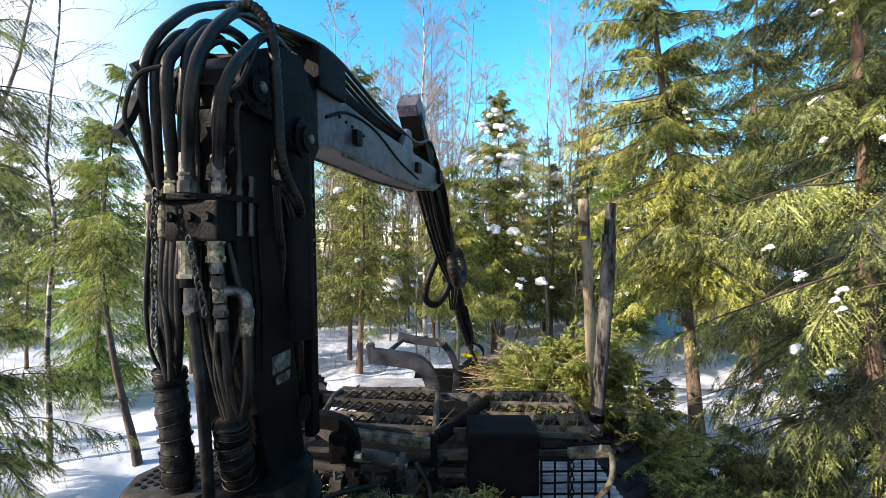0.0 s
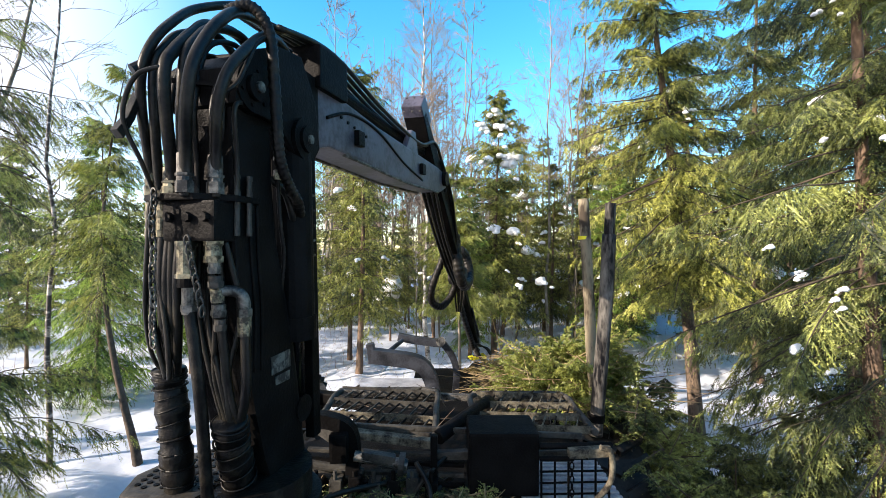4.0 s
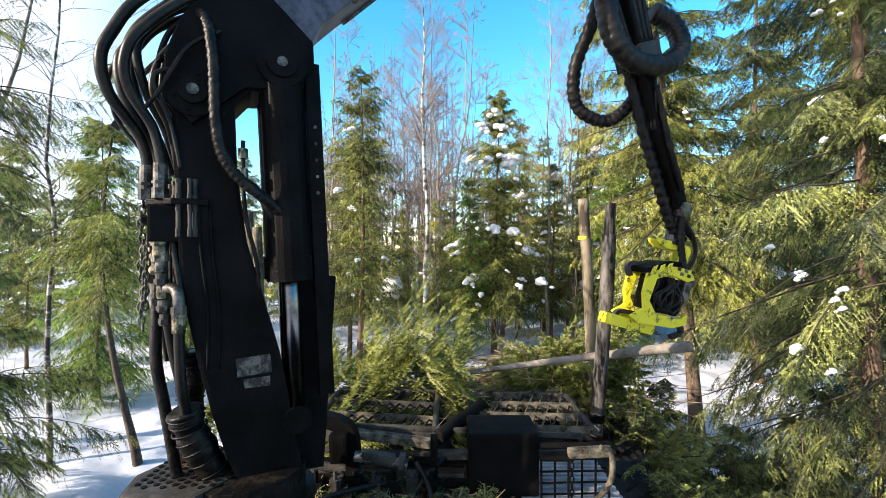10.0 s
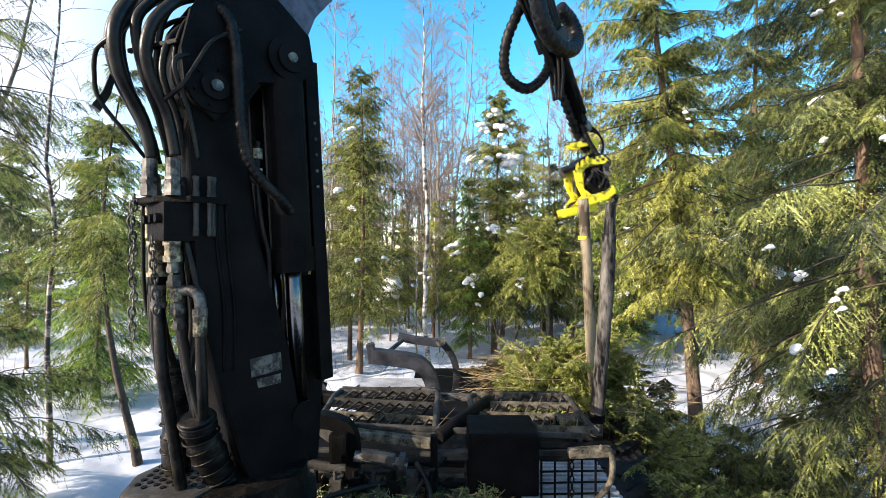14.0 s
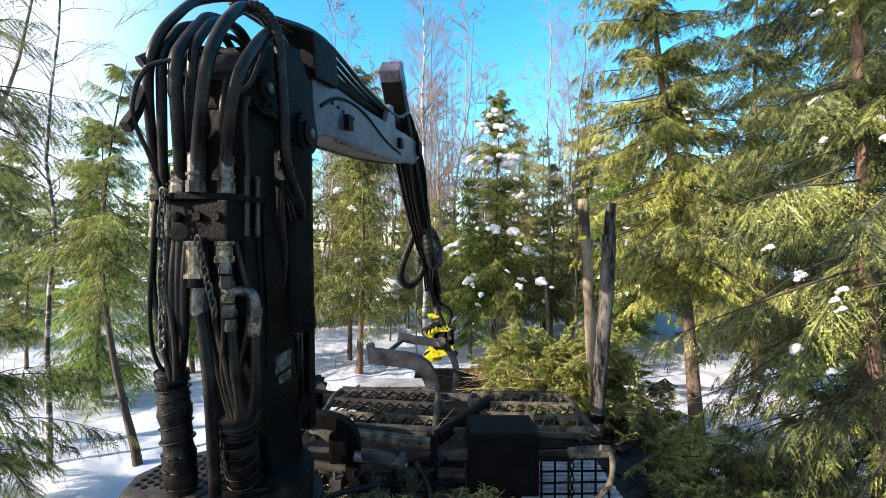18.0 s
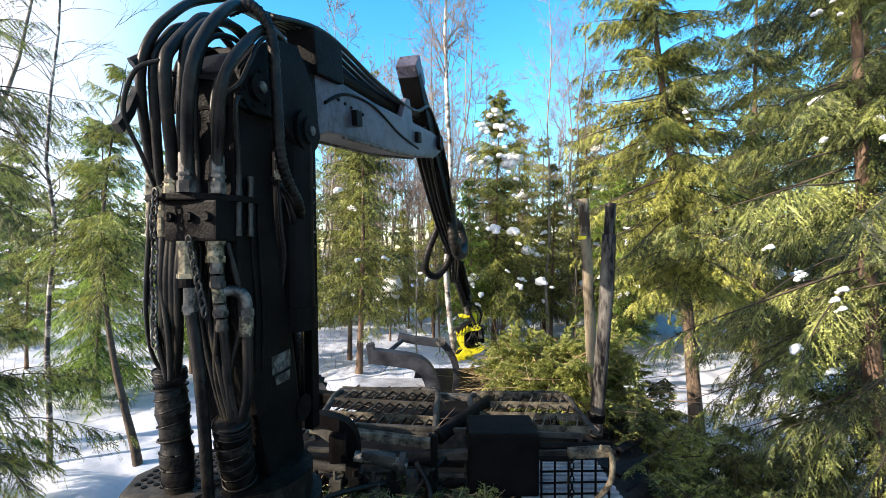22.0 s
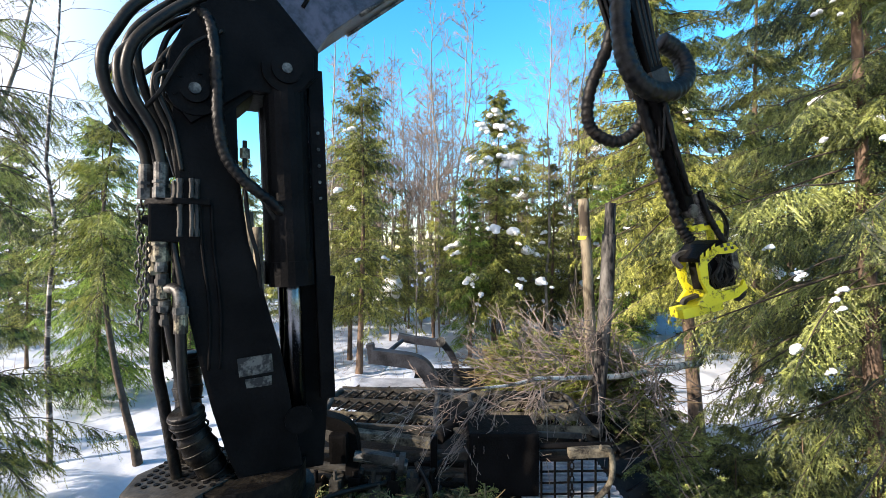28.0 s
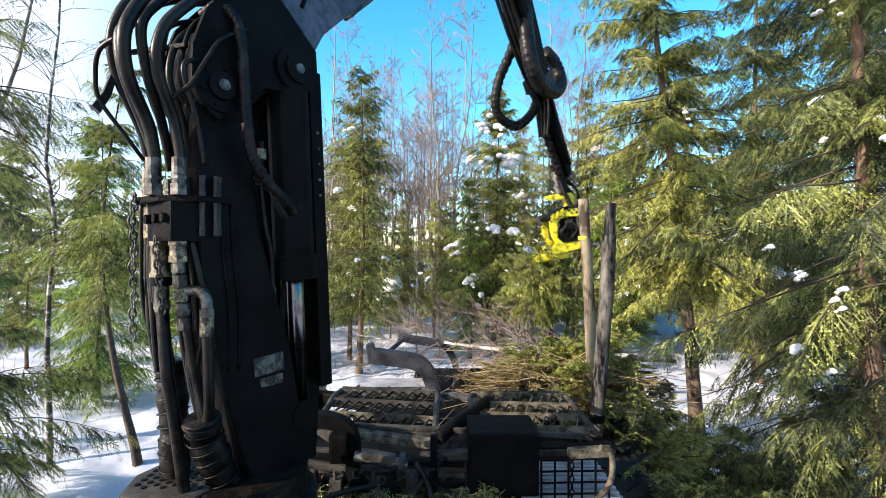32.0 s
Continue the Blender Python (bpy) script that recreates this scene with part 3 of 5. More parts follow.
    thin = [bare_meshes(85 + i, 9.0 + i, 0.05, 1.3, 11, GREYBARK, 0.25, fine=4, least=0.004) for i in range(2)]
    for k, x, y, turn, size, lean in ((1, 3.35, 14.2, 60, 1.0, (0, -3)), (2, 4.1, 15.0, 100, 1.0, (0, -5)), (0, 4.6, 15.4, 200, 1.05, (0, -2)), (1, 5.6, 17, 10, 1.0, (0, 2)), (0, -0.2, 20, 140, 0.95, (0, 0))):
        plant("birch_tree", birches[k], x, y, turn, size, "leafless birch with a thin greyish trunk", "bare trees", lean)
    for i in range(52):
        x, y = rng.uniform(-5.5, 7.5), rng.uniform(18.5, 34)
        plant("bare_tree", greys[i % 3], x * y / 20, y, rng.uniform(0, 360), rng.uniform(0.8, 1.25), "thin leafless tree with reddish twigs in the thicket", "bare trees", (rng.uniform(-3, 3), rng.uniform(-3, 3)))
    plant("birch_tree", bare_meshes(75, 9.5, 0.042, 1.7, 26, BIRCH_DARK, 0.34, bow=-0.42, twig=LIMB, fine=4, levels=2, least=0.0018, bends=5), -5.94, 6.7, 0, 1.0, "thin leafless birch with a bowed speckled stem and dark twigs", "bare trees", (0, 2.2))
    plant("birch_tree", bare_meshes(76, 10, 0.075, 1.6, 9, GREYBARK, 0.4, twig=LIMB, fine=5, bends=5), -9.7, 8.0, 0, 1.0, "grey leafless tree with a leaning trunk", "bare trees", (0, 15))
    for i in range(34):
        y = rng.uniform(19.5, 29)
        plant("bare_tree", greys[i % 3], rng.uniform(-0.30, 0.10) * y, y, rng.uniform(0, 360), rng.uniform(1.05, 1.5), "thin leafless tree with reddish twigs in the thicket", "bare trees", (rng.uniform(-3, 3), rng.uniform(-3, 3)))
    for i in range(26):
        x, y = rng.uniform(-1.0, 5.5), rng.uniform(13, 19)
        plant("sapling", thin[i % 2], x, y, rng.uniform(0, 360), rng.uniform(0.35, 0.7), "thin dark leafless sapling standing in snow", "saplings", (rng.uniform(-4, 4), rng.uniform(-4, 4)))
    for i in range(16):
        x, y = rng.uniform(-13, -4), rng.uniform(9, 18)
        plant("sapling", thin[i % 2], x, y, rng.uniform(0, 360), rng.uniform(0.3, 0.6), "thin leafless sapling standing in snow", "saplings", (rng.uniform(-4, 4), rng.uniform(-4, 4)))
    # the stand behind, all round
    fars = [spruce_meshes(90 + i, 9.0, 1.6, 0.05, 70, 6, 2, 0.17, limbs=False, droop=0.28, leaf=NEEDLE_DARK if i == 2 else NEEDLE) for i in range(3)]
    for i in range(135):
        a = rng.uniform(-62, 62)
        d = rng.uniform(21, 62)
        if (abs(a) < 14 and d < 24) or (a < -22 and rng.random() < 0.4):
            continue
        x, y = d * math.sin(radians(a)), d * math.cos(radians(a))
        plant("spruce_tree", fars[i % 3], x, y, rng.uniform(0, 360), rng.uniform(0.7, 1.15) * (0.9 if a > -15 else 0.85), "spruce in the dense stand behind", "distant spruces")
    for i in range(22):
        d = rng.uniform(17.5, 23)
        a = -17 + 34 * i / 21 + rng.uniform(-1, 1)
        plant("spruce_tree", mids[(0, 1, 2)[i % 3]], d * math.sin(radians(a)), d * math.cos(radians(a)), rng.uniform(0, 360), rng.uniform(0.45, 0.72), "slender spruce in the stand behind the machine", "distant spruces")
    for i in range(22):
        d = rng.uniform(17, 30)
        a = rng.uniform(16, 40)
        plant("spruce_tree", fars[i % 3], d * math.sin(radians(a)), d * math.cos(radians(a)), rng.uniform(0, 360), rng.uniform(0.7, 1.0), "spruce in the dense stand behind", "distant spruces")
    for i in range(26):
        a = rng.uniform(72, 195)
        d = rng.uniform(12, 30)
        plant("spruce_tree", fars[i % 3], d * math.sin(radians(a)), d * math.cos(radians(a)), rng.uniform(0, 360), rng.uniform(0.8, 1.2), "spruce in the stand around the machine", "distant spruces")


forest()


def undergrowth():
    """Dry stalks and twigs that stick out of the snow."""
    rng = np.random.default_rng(51)
    n = 2600
    ang = np.radians(rng.uniform(-48, 48, n))
    d = 6.5 + 18 * rng.uniform(0, 1, n) ** 1.2
    x, y = d * np.sin(ang), d * np.cos(ang)
    clump = np.array([noise.noise(Vector((float(a) * 0.35, float(b) * 0.35, 7.0))) for a, b in zip(x, y)])
    keep = (clump > -0.05) & ~((np.abs(x - 0.3) < 2.2) & (y < 7.5)) & ~((x < -3.2) & (y < 9.0))
    x, y = x[keep], y[keep]
    z = np.array([ground_z(float(a), float(b)) for a, b in zip(x, y)])
    a = np.stack([x, y, z - 0.05], 1)
    n = len(a)
    way = np.stack([rng.normal(0, 0.45, n), rng.normal(0, 0.45, n), np.ones(n)], 1) * rng.uniform(0.12, 0.6, (n, 1))
    b = a + way
    v1, f1 = prisms(a, b, np.full(n, 0.005), np.full(n, 0.003), 3)
    c = a + way * 0.55
    v2, f2 = prisms(c, c + rng.normal(0, 0.13, (n, 3)) + np.array([0, 0, 0.08]), np.full(n, 0.003), np.full(n, 0.002), 3)
    me = soup("undergrowth", np.concatenate([v1, v2]), np.concatenate([f1, f2 + len(v1)]), TWIG)
    tagged(new("undergrowth", me), "dry stalks and twigs sticking out of the snow", "undergrowth", kind="stuff")


undergrowth()


def boughs(rng, count, centre, size, leaf_len, width, flat=0.5, seg=6):
    """Loose cut boughs heaped in a rounded pile: needles, and the sticks that carry them."""
    c, s = np.array(centre), np.array(size)
    q = unit(rng.normal(0, 1, (count, 3))) * rng.uniform(0.25, 1, (count, 1)) ** 0.5
    p = c + q * s
    az = rng.uniform(0, 2 * math.pi, count)
    d = unit(np.stack([np.cos(az), np.sin(az), rng.normal(0.0, flat, count)], 1) + 0.5 * q * np.array([1, 1, 0.6]))
    ln = rng.uniform(0.5, 1.2, count) * leaf_len
    tw = 9
    u = (np.arange(tw) + 0.5) / tw
    base = (p[:, None] + d[:, None] * (ln[:, None] * u)[..., None])
    side = np.cross(d, unit(rng.normal(0, 0.5, (count, 3)) + np.array([0, 0, 1])))
    vs, ds, ls = [], [], []
    for g in (-1, 1):
        td = unit(d[:, None] * 0.8 + g * side[:, None] * rng.uniform(0.4, 0.9, (count, tw, 1)) + rng.normal(0, 0.15, (count, tw, 3)))
        vs.append(base.reshape(-1, 3)), ds.append(td.reshape(-1, 3)), ls.append((ln[:, None] * 0.42 * (1.15 - u)[None] * rng.uniform(0.6, 1.2, (count, tw))).ravel())
    nv, nf = feather(rng, np.concatenate(vs), np.concatenate(ds), np.concatenate(ls), seg + 1, 0.25, width * 0.48, 0.20, 3)
    sv, sf = prisms(p, p + d * ln[:, None], np.full(count, 0.009), np.full(count, 0.002), 4)
    return nv, nf, sv, sf


def brush():
    rng = np.random.default_rng(17)
    ob = thing("brush_pile", (1.32, 5.3, 1.05), "heap of freshly cut green spruce boughs on the load bunk", "branches", kind="stuff")
    nv, nf, sv, sf = boughs(rng, 400, (0.26, 0.0, 0.46), (0.66, 0.62, 0.56), 0.50, 0.030)
    for nm, me in (("needles", soup("needles", nv, nf, NEEDLE_FRESH)), ("brushwood", soup("brushwood", sv, sf, DEAD))):
        p = new(nm, me)
        p.parent = ob
    n = 260
    a = rng.uniform(-1, 1, (n, 3)) * np.array([0.8, 0.6, 0.42]) + np.array([0.1, 0, 0.35])
    d = unit(rng.normal(0, 1, (n, 3)) * np.array([1, 0.8, 0.25]))
    v, f = prisms(a, a + d * rng.uniform(0.3, 1.1, (n, 1)), rng.uniform(0.004, 0.010, n), np.full(n, 0.002), 4)
    p = new("twigs", soup("twigs", v, f, DEAD))
    p.parent = ob
    for at, count, size, flat in (((2.02, 4.55, 1.10), 190, (0.40, 0.55, 0.62), 0.9), ((2.75, 4.75, 0.45), 200, (0.75, 0.55, 0.55), 0.8), ((2.2, 3.6, 0.75), 120, (0.45, 0.35, 0.45), 0.7)):
        side = thing("bough_heap", at, "dark green shaded spruce boughs heaped beside the bunk", "branches", kind="stuff")
        nv, nf, sv, sf = boughs(rng, count, (0.0, 0.0, 0.0), size, 0.42, 0.020, flat)
        for nm, me in (("needles", soup("needles", nv, nf, NEEDLE_DARK)), ("brushwood", soup("brushwood", sv, sf, LIMB))):
            p = new(nm, me)
            p.parent = side


brush()


# ---------------------------------------------------------------- the forest machine
MACHINE = Vector((0.2, 4.0, 0.55))


def machine():
    ob = thing("forest_machine", MACHINE, "dark forest machine deck with steel gratings, stakes and log clamps", "machine")
    here = Matrix.Translation(-MACHINE)

    def add(name, bm, mat, label="", parent=ob, smooth=False):
        return part(name, moved(bm, here), mat, parent, label, smooth)

    # main frame under the deck
    add("chassis", box((-1.3, -2.6, 0.75), (1.25, 4.6, 1.38), 0.03), BLACK, "dark greasy steel chassis")
    add("chassis", box((-0.5, 4.6, 0.6), (0.9, 8.2, 1.0), 0.03), BLACK, "dark steel rear frame")
    add("chassis", box((-0.95, 4.62, 0.7), (1.2, 5.4, 1.42), 0.03), BLACK, "dark steel bunk frame")
    # wheels under the deck
    lug_bm = box((-0.15, -0.035, 0.69), (0.15, 0.035, 0.75), 0)
    lug_mesh = bpy.data.meshes.new("lug")
    lug_bm.to_mesh(lug_mesh)
    lug_bm.free()
    lug_mesh.materials.append(RUBBER)
    for x, y in ((1.62, 4.55), (1.62, 6.0), (-1.5, 4.55), (-2.0, 6.0)):
        tyre = bmesh.new()
        prof = ((-0.30, 0.50), (-0.30, 0.64), (-0.24, 0.70), (0.24, 0.70), (0.30, 0.64), (0.30, 0.50))
        rings = [[tyre.verts.new((px, r * math.cos(a), r * math.sin(a))) for a in (2 * math.pi * k / 36 for k in range(36))] for px, r in prof]
        for q in range(len(prof)):
            u, v = rings[q], rings[(q + 1) % len(prof)]
            for k in range(36):
                tyre.faces.new((u[k], u[(k + 1) % 36], v[(k + 1) % 36], v[k]))
        bmesh.ops.recalc_face_normals(tyre, faces=tyre.faces)
        w = add("wheel", moved(tyre, Matrix.Translation((x, y, 0.72))), RUBBER, "black lugged tyre")
        for k in range(24):
            for sx in (-1, 1):
                lug = new("lug", lug_mesh)
                lug.parent = w
                lug.matrix_local = here @ Matrix.Translation((x, y, 0.72)) @ pose(0, 0, 0, 15 * k) @ pose(0.14 * sx, 0, 0, 0, 0, 28 * sx)
        part("rim", moved(add_rod(rod((x - 0.22, y, 0.72), (x + 0.22, y, 0.72), 0.50, None, 28), (x - 0.27, y, 0.72), (x + 0.27, y, 0.72), 0.16, None, 18), here), BLACK, w, "dark steel wheel rim")
    # two toothed gratings: long blades with teeth, and slanting cross bars between them
    def blade(ends, tall, mat, parent, teeth, label):
        """An upright blade from end to end, its upper edge set with bent teeth."""
        p, q = Vector(ends[0]), Vector(ends[1])
        bm = beam(p, q, 0.010, tall, 0.002)
        d, back = (q - p).normalized(), Vector((0, 0.03, 0))
        for k in range(teeth):
            c = p + (q - p) * ((k + 0.5) / teeth) + Vector((0, 0, tall / 2))
            vs = [bm.verts.new(v) for v in (c - d * 0.022, c + d * 0.022, c + d * 0.030 - back + Vector((0, 0, 0.038)), c - d * 0.010 + Vector((0, 0.006, 0)))]
            for fc in ((0, 1, 2), (0, 2, 3), (1, 3, 2), (0, 3, 1)):
                bm.faces.new([vs[j] for j in fc])
        return part("toothed_bar", moved(bm, here), mat, parent, label)

    for x0, x1, y0, y1, z in ((-1.02, -0.06, 3.30, 4.40, 1.80), (0.26, 1.16, 3.38, 4.28, 1.80)):
        frame_bm = bmesh.new()
        rim = smooth_path([(x0, y0, z), (x0, (y0 + y1) / 2, z), (x0 + 0.03, y1 - 0.03, z), ((x0 + x1) / 2, y1, z), (x1 - 0.03, y1 - 0.03, z), (x1, (y0 + y1) / 2, z), (x1, y0, z)], 6)
        add_tube(frame_bm, rim, 0.028, 10)
        g = add("grating", frame_bm, DARKPLATE, "worn steel tube rim of the walkway grating")
        rows = 4
        for i in range(rows):
            y = y0 + 0.06 + (y1 - y0 - 0.12) * i / (rows - 1)
            drop = 0.07 if x0 < 0 else 0.03
            blade(((x0 + 0.02, y + drop, z + 0.005), (x1 - 0.02, y - drop, z + 0.005)), 0.060, TIMBER if x0 > 0 or i == 1 else DARKPLATE, g, 7 if x0 > 0 else 3, "toothed blade with muddy edges toned for sun and shade")
        n = 9
        for i in range(rows - 1):
            ya = y0 + 0.06 + (y1 - y0 - 0.12) * i / (rows - 1)
            yb = y0 + 0.06 + (y1 - y0 - 0.12) * (i + 1) / (rows - 1)
            for k in range(n):
                xx = x0 + 0.04 + (k + 0.3) * (x1 - x0 - 0.08) / n
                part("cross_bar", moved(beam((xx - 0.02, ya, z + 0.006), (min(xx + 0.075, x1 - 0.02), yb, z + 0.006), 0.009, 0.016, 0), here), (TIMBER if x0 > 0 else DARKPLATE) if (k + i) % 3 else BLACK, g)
    # tube between the gratings, front beams
    add("tube", tube([(-0.038, 3.300, 1.794), (0.138, 3.500, 1.843), (0.424, 4.100, 1.793)], 0.055, 6, 12), BLACK, "dark round tube")
    add("front_beam", beam((-0.979, 3.280, 1.878), (-0.079, 3.240, 1.778), 0.08, 0.06, 0.015), TIMBER, "muddy worn beam along the deck edge")
    add("front_beam", beam((-0.078, 3.200, 1.714), (1.197, 3.150, 1.758), 0.06, 0.06, 0.01), DARKPLATE, "scuffed dark beam")
    add("edge_rail", beam((-0.784, 3.340, 1.875), (1.054, 3.360, 1.781), 0.03, 0.04, 0.008), DARKPLATE, "scuffed edge rail")
    add("far_rail", beam((-1.028, 4.380, 1.792), (1.185, 4.300, 1.714), 0.06, 0.06, 0.01), RAWSTEEL, "worn steel edge rail")
    add("bracket", beam((-0.917, 3.100, 2.010), (-0.716, 3.050, 1.901), 0.10, 0.09, 0.02), DARKPLATE, "muddy steel bracket")
    add("bracket", beam((-0.704, 3.000, 1.960), (-0.696, 3.000, 1.769), 0.12, 0.12, 0.02), BLACK)
    add("bracket", beam((-0.551, 3.000, 1.807), (-0.321, 3.000, 1.769), 0.07, 0.07, 0.02), DARKPLATE, "muddy steel block")
    add("post", beam((-0.063, 3.100, 1.899), (-0.063, 3.100, 1.464), 0.05, 0.05, 0.008, (0, 1, 0)), BLACK)
    add("valve_box", box((0.176, 3.0, 1.520), (0.654, 3.35, 1.949), 0.02), BLACK, "black steel valve box")
    # railing and wire grille beside the box
    add("grille_rail", rod((0.654, 3.000, 1.865), (1.140, 3.000, 1.872), 0.022), BLACK)
    add("grille_rail", rod((0.654, 3.000, 1.780), (0.884, 3.000, 1.780), 0.018), BLACK)
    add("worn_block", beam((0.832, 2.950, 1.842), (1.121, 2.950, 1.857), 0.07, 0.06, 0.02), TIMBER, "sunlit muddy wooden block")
    for k in range(6):
        add("grille_bar", rod((0.666 + 0.0918 * k, 3.0, 1.780), (0.666 + 0.0918 * k, 3.0, 1.505), 0.008, None, 6), BLACK)
    for k in range(3):
        add("grille_bar", rod((0.6565, 3.01, 1.687 - 0.0768 * k), (1.1364, 3.01, 1.695 - 0.0768 * k), 0.008, None, 6), BLACK)
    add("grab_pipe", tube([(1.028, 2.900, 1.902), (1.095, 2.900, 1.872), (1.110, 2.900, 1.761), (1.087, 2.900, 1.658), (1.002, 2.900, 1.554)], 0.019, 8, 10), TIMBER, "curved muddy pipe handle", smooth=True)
    step = add("ribbed_step", box((0.55, 3.02, 1.455), (1.24, 3.62, 1.475), 0.004), PALE, "pale ribbed metal step")
    for k in range(9):
        part("rib", moved(box((0.55, 3.05 + 0.062 * k, 1.475), (1.24, 3.075 + 0.062 * k, 1.492), 0.003), here), PALE, step)
    # chain hanging beside the grille
    for k in range(6):
        add("chain_link", chain_link(Vector((0.864, 2.970, 1.745)) + Vector((0, 0, -0.045 * k)), 90 * (k % 2)), BLACK)
    # stakes of the load bunk
    s = add("stake", tube([(1.655, 4.700, 1.288), (1.589, 4.720, 2.002), (1.563, 4.750, 2.721), (1.518, 4.800, 3.739)], lambda u: 0.062 - 0.006 * u, 6, 14), RUST, "tall weathered steel stake with a yellow band", smooth=True)
    part("band", moved(rod((1.523, 4.785, 3.304), (1.521, 4.785, 3.340), 0.062), here), YELLOW, s, "yellow painted band")
    s = add("stake", tube([(1.464, 4.250, 1.417), (1.518, 4.250, 2.121), (1.567, 4.250, 2.772), (1.594, 4.250, 3.341)], 0.066, 6, 14), STAKE_GREY, "tall grey weathered steel stake", smooth=True)
    part("stake_top", moved(rod((1.594, 4.250, 3.330), (1.610, 4.250, 3.639), 0.05), here), STAKE_GREY, s)
    part("collar", moved(rod((1.464, 4.250, 1.552), (1.469, 4.250, 1.623), 0.083), here), BLACK, s)
    s = add("stake", tube([(-2.483, 6.200, 1.152), (-2.626, 6.200, 2.259), (-2.720, 6.200, 3.714)], 0.06, 6, 12), RUST, "weathered steel stake on the far side", smooth=True)
    s = add("stake", tube([(-2.318, 5.900, 1.251), (-2.423, 5.900, 2.304), (-2.476, 5.900, 3.493)], 0.06, 6, 12), RUST, "weathered steel stake on the far side", smooth=True)
    add("bunk_beam", beam((1.584, 4.500, 1.312), (-2.483, 6.200, 1.231), 0.14, 0.16, 0.02), BLACK, "dark bunk cross beam")
    # log clamps behind the deck
    add("clamp_arm", bent_bar([(-0.889, 5.400, 1.905), (-0.613, 5.400, 1.871), (-0.351, 5.400, 1.829), (-0.220, 5.400, 1.747), (-0.138, 5.400, 1.581), (-0.096, 5.350, 1.323)], 0.17, 0.165), CLAMP, "thick bent dark steel clamp arm")
    add("clamp_tip", beam((-0.889, 5.400, 2.050), (-0.854, 5.400, 1.829), 0.09, 0.12, 0.015, (0, 1, 0)), CLAMP)
    c = add("clamp_arm", bent_bar([(-0.625, 6.200, 1.974), (-0.388, 6.200, 1.927), (-0.016, 6.200, 1.879)], 0.11, 0.10), CLAMP, "dark steel clamp arm")
    part("pivot", moved(rod((-0.031, 6.100, 1.924), (-0.032, 6.300, 1.882), 0.065), here), RAWSTEEL, c, "round steel pivot")
    add("clamp_arm", bent_bar([(-0.016, 6.250, 1.885), (0.128, 6.250, 1.693), (0.191, 6.250, 1.454), (0.167, 6.250, 1.095)], 0.08, 0.09), CLAMP, "curved dark steel clamp jaw")
    add("clamp_link", rod((-0.779, 5.600, 1.829), (-0.560, 6.100, 1.940), 0.03), CLAMP)
    add("rear_step", box((-1.05, 5.2, 1.50), (-0.1, 5.7, 1.54), 0.01), PALE, "pale steel plate dusted with snow")
    # step with round holes, beside the crane
    plate = slab([(-1.53, 2.08), (-1.17, 2.05), (-1.02, 2.40), (-1.11, 2.74), (-1.49, 2.48), (-1.58, 2.28)], "z", 1.90, 2.04, 0.025)
    st = add("step_plate", plate, DARKPLATE, "grey metal step plate with round holes")
    for i in range(10):
        for j in range(13):
            hx, hy = -1.50 + 0.046 * i, 2.13 + 0.046 * j + 0.023 * (i % 2)
            if hy < 2.46 + 0.62 * (hx + 1.46) and hx < -1.10 + 0.1 * (hy - 2.1) and hy > 2.14:
                part("hole", moved(rod((hx, hy, 2.0405), (hx, hy, 2.0445), 0.014, None, 10), here), BLACK, st, "dark round hole")
    add("wheel_arch", tube([(-1.95, 1.9, 1.55), (-1.65, 1.85, 1.85), (-1.2, 1.9, 1.9)], 0.16, 6, 14), RUBBER, "black rubber mudguard", smooth=True)
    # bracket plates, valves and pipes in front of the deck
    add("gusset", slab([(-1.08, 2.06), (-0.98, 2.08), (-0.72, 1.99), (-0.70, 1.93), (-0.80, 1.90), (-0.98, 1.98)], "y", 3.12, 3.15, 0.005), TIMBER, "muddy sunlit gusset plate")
    add("bracket", bent_bar([(-0.98, 3.06, 2.03), (-0.80, 3.06, 2.02), (-0.66, 3.06, 1.96), (-0.62, 3.06, 1.82), (-0.62, 3.06, 1.66)], 0.10, 0.09), BLACK, "thick dark bent bracket")
    add("pipe", rod((-0.60, 3.0, 1.80), (-0.24, 3.0, 1.74), 0.035, None, 14), RAWSTEEL, "worn steel pipe stub")
    add("flange", rod((-0.30, 2.99, 1.75), (-0.26, 2.99, 1.745), 0.075, None, 16), DARKPLATE, "round dark flange")
    add("pipe", rod((-0.95, 3.06, 1.72), (-0.55, 3.06, 1.66), 0.030, None, 12), DARKPLATE, "dark pipe under the deck")
    for k in range(7):
        x = -0.90 + 0.13 * k
        add("valve", add_rod(box((x, 2.98, 1.50), (x + 0.085, 3.10, 1.62 + 0.02 * (k % 3)), 0.008), (x + 0.04, 3.0, 1.62), (x + 0.04, 3.0, 1.70), 0.014, None, 8), (BLACK, DARKPLATE)[k % 2], "small dark hydraulic valve")
    for k in range(4):
        add("deck_rail", beam((-0.98 + 0.02 * k, 3.22 - 0.04 * k, 1.745 - 0.055 * k), (0.15, 3.18 - 0.03 * k, 1.72 - 0.055 * k), 0.04, 0.025, 0.005), (DARKPLATE, BLACK)[k % 2], "dark flat rail under the deck edge")
    # valves and pipes in the dark under the crane
    rng = random.Random(3)
    for k in range(9):
        x, z = rng.uniform(-0.75, 0.1), rng.uniform(1.35, 1.62)
        y = rng.uniform(2.75, 3.1)
        add("pipe", tube([(x, y, z - 0.3), (x + rng.uniform(-0.1, 0.1), y, z), (x + rng.uniform(-0.4, 0.4), y + 0.2, z + rng.uniform(-0.05, 0.12))], 0.018, 6, 7), RUBBER, "", smooth=True)


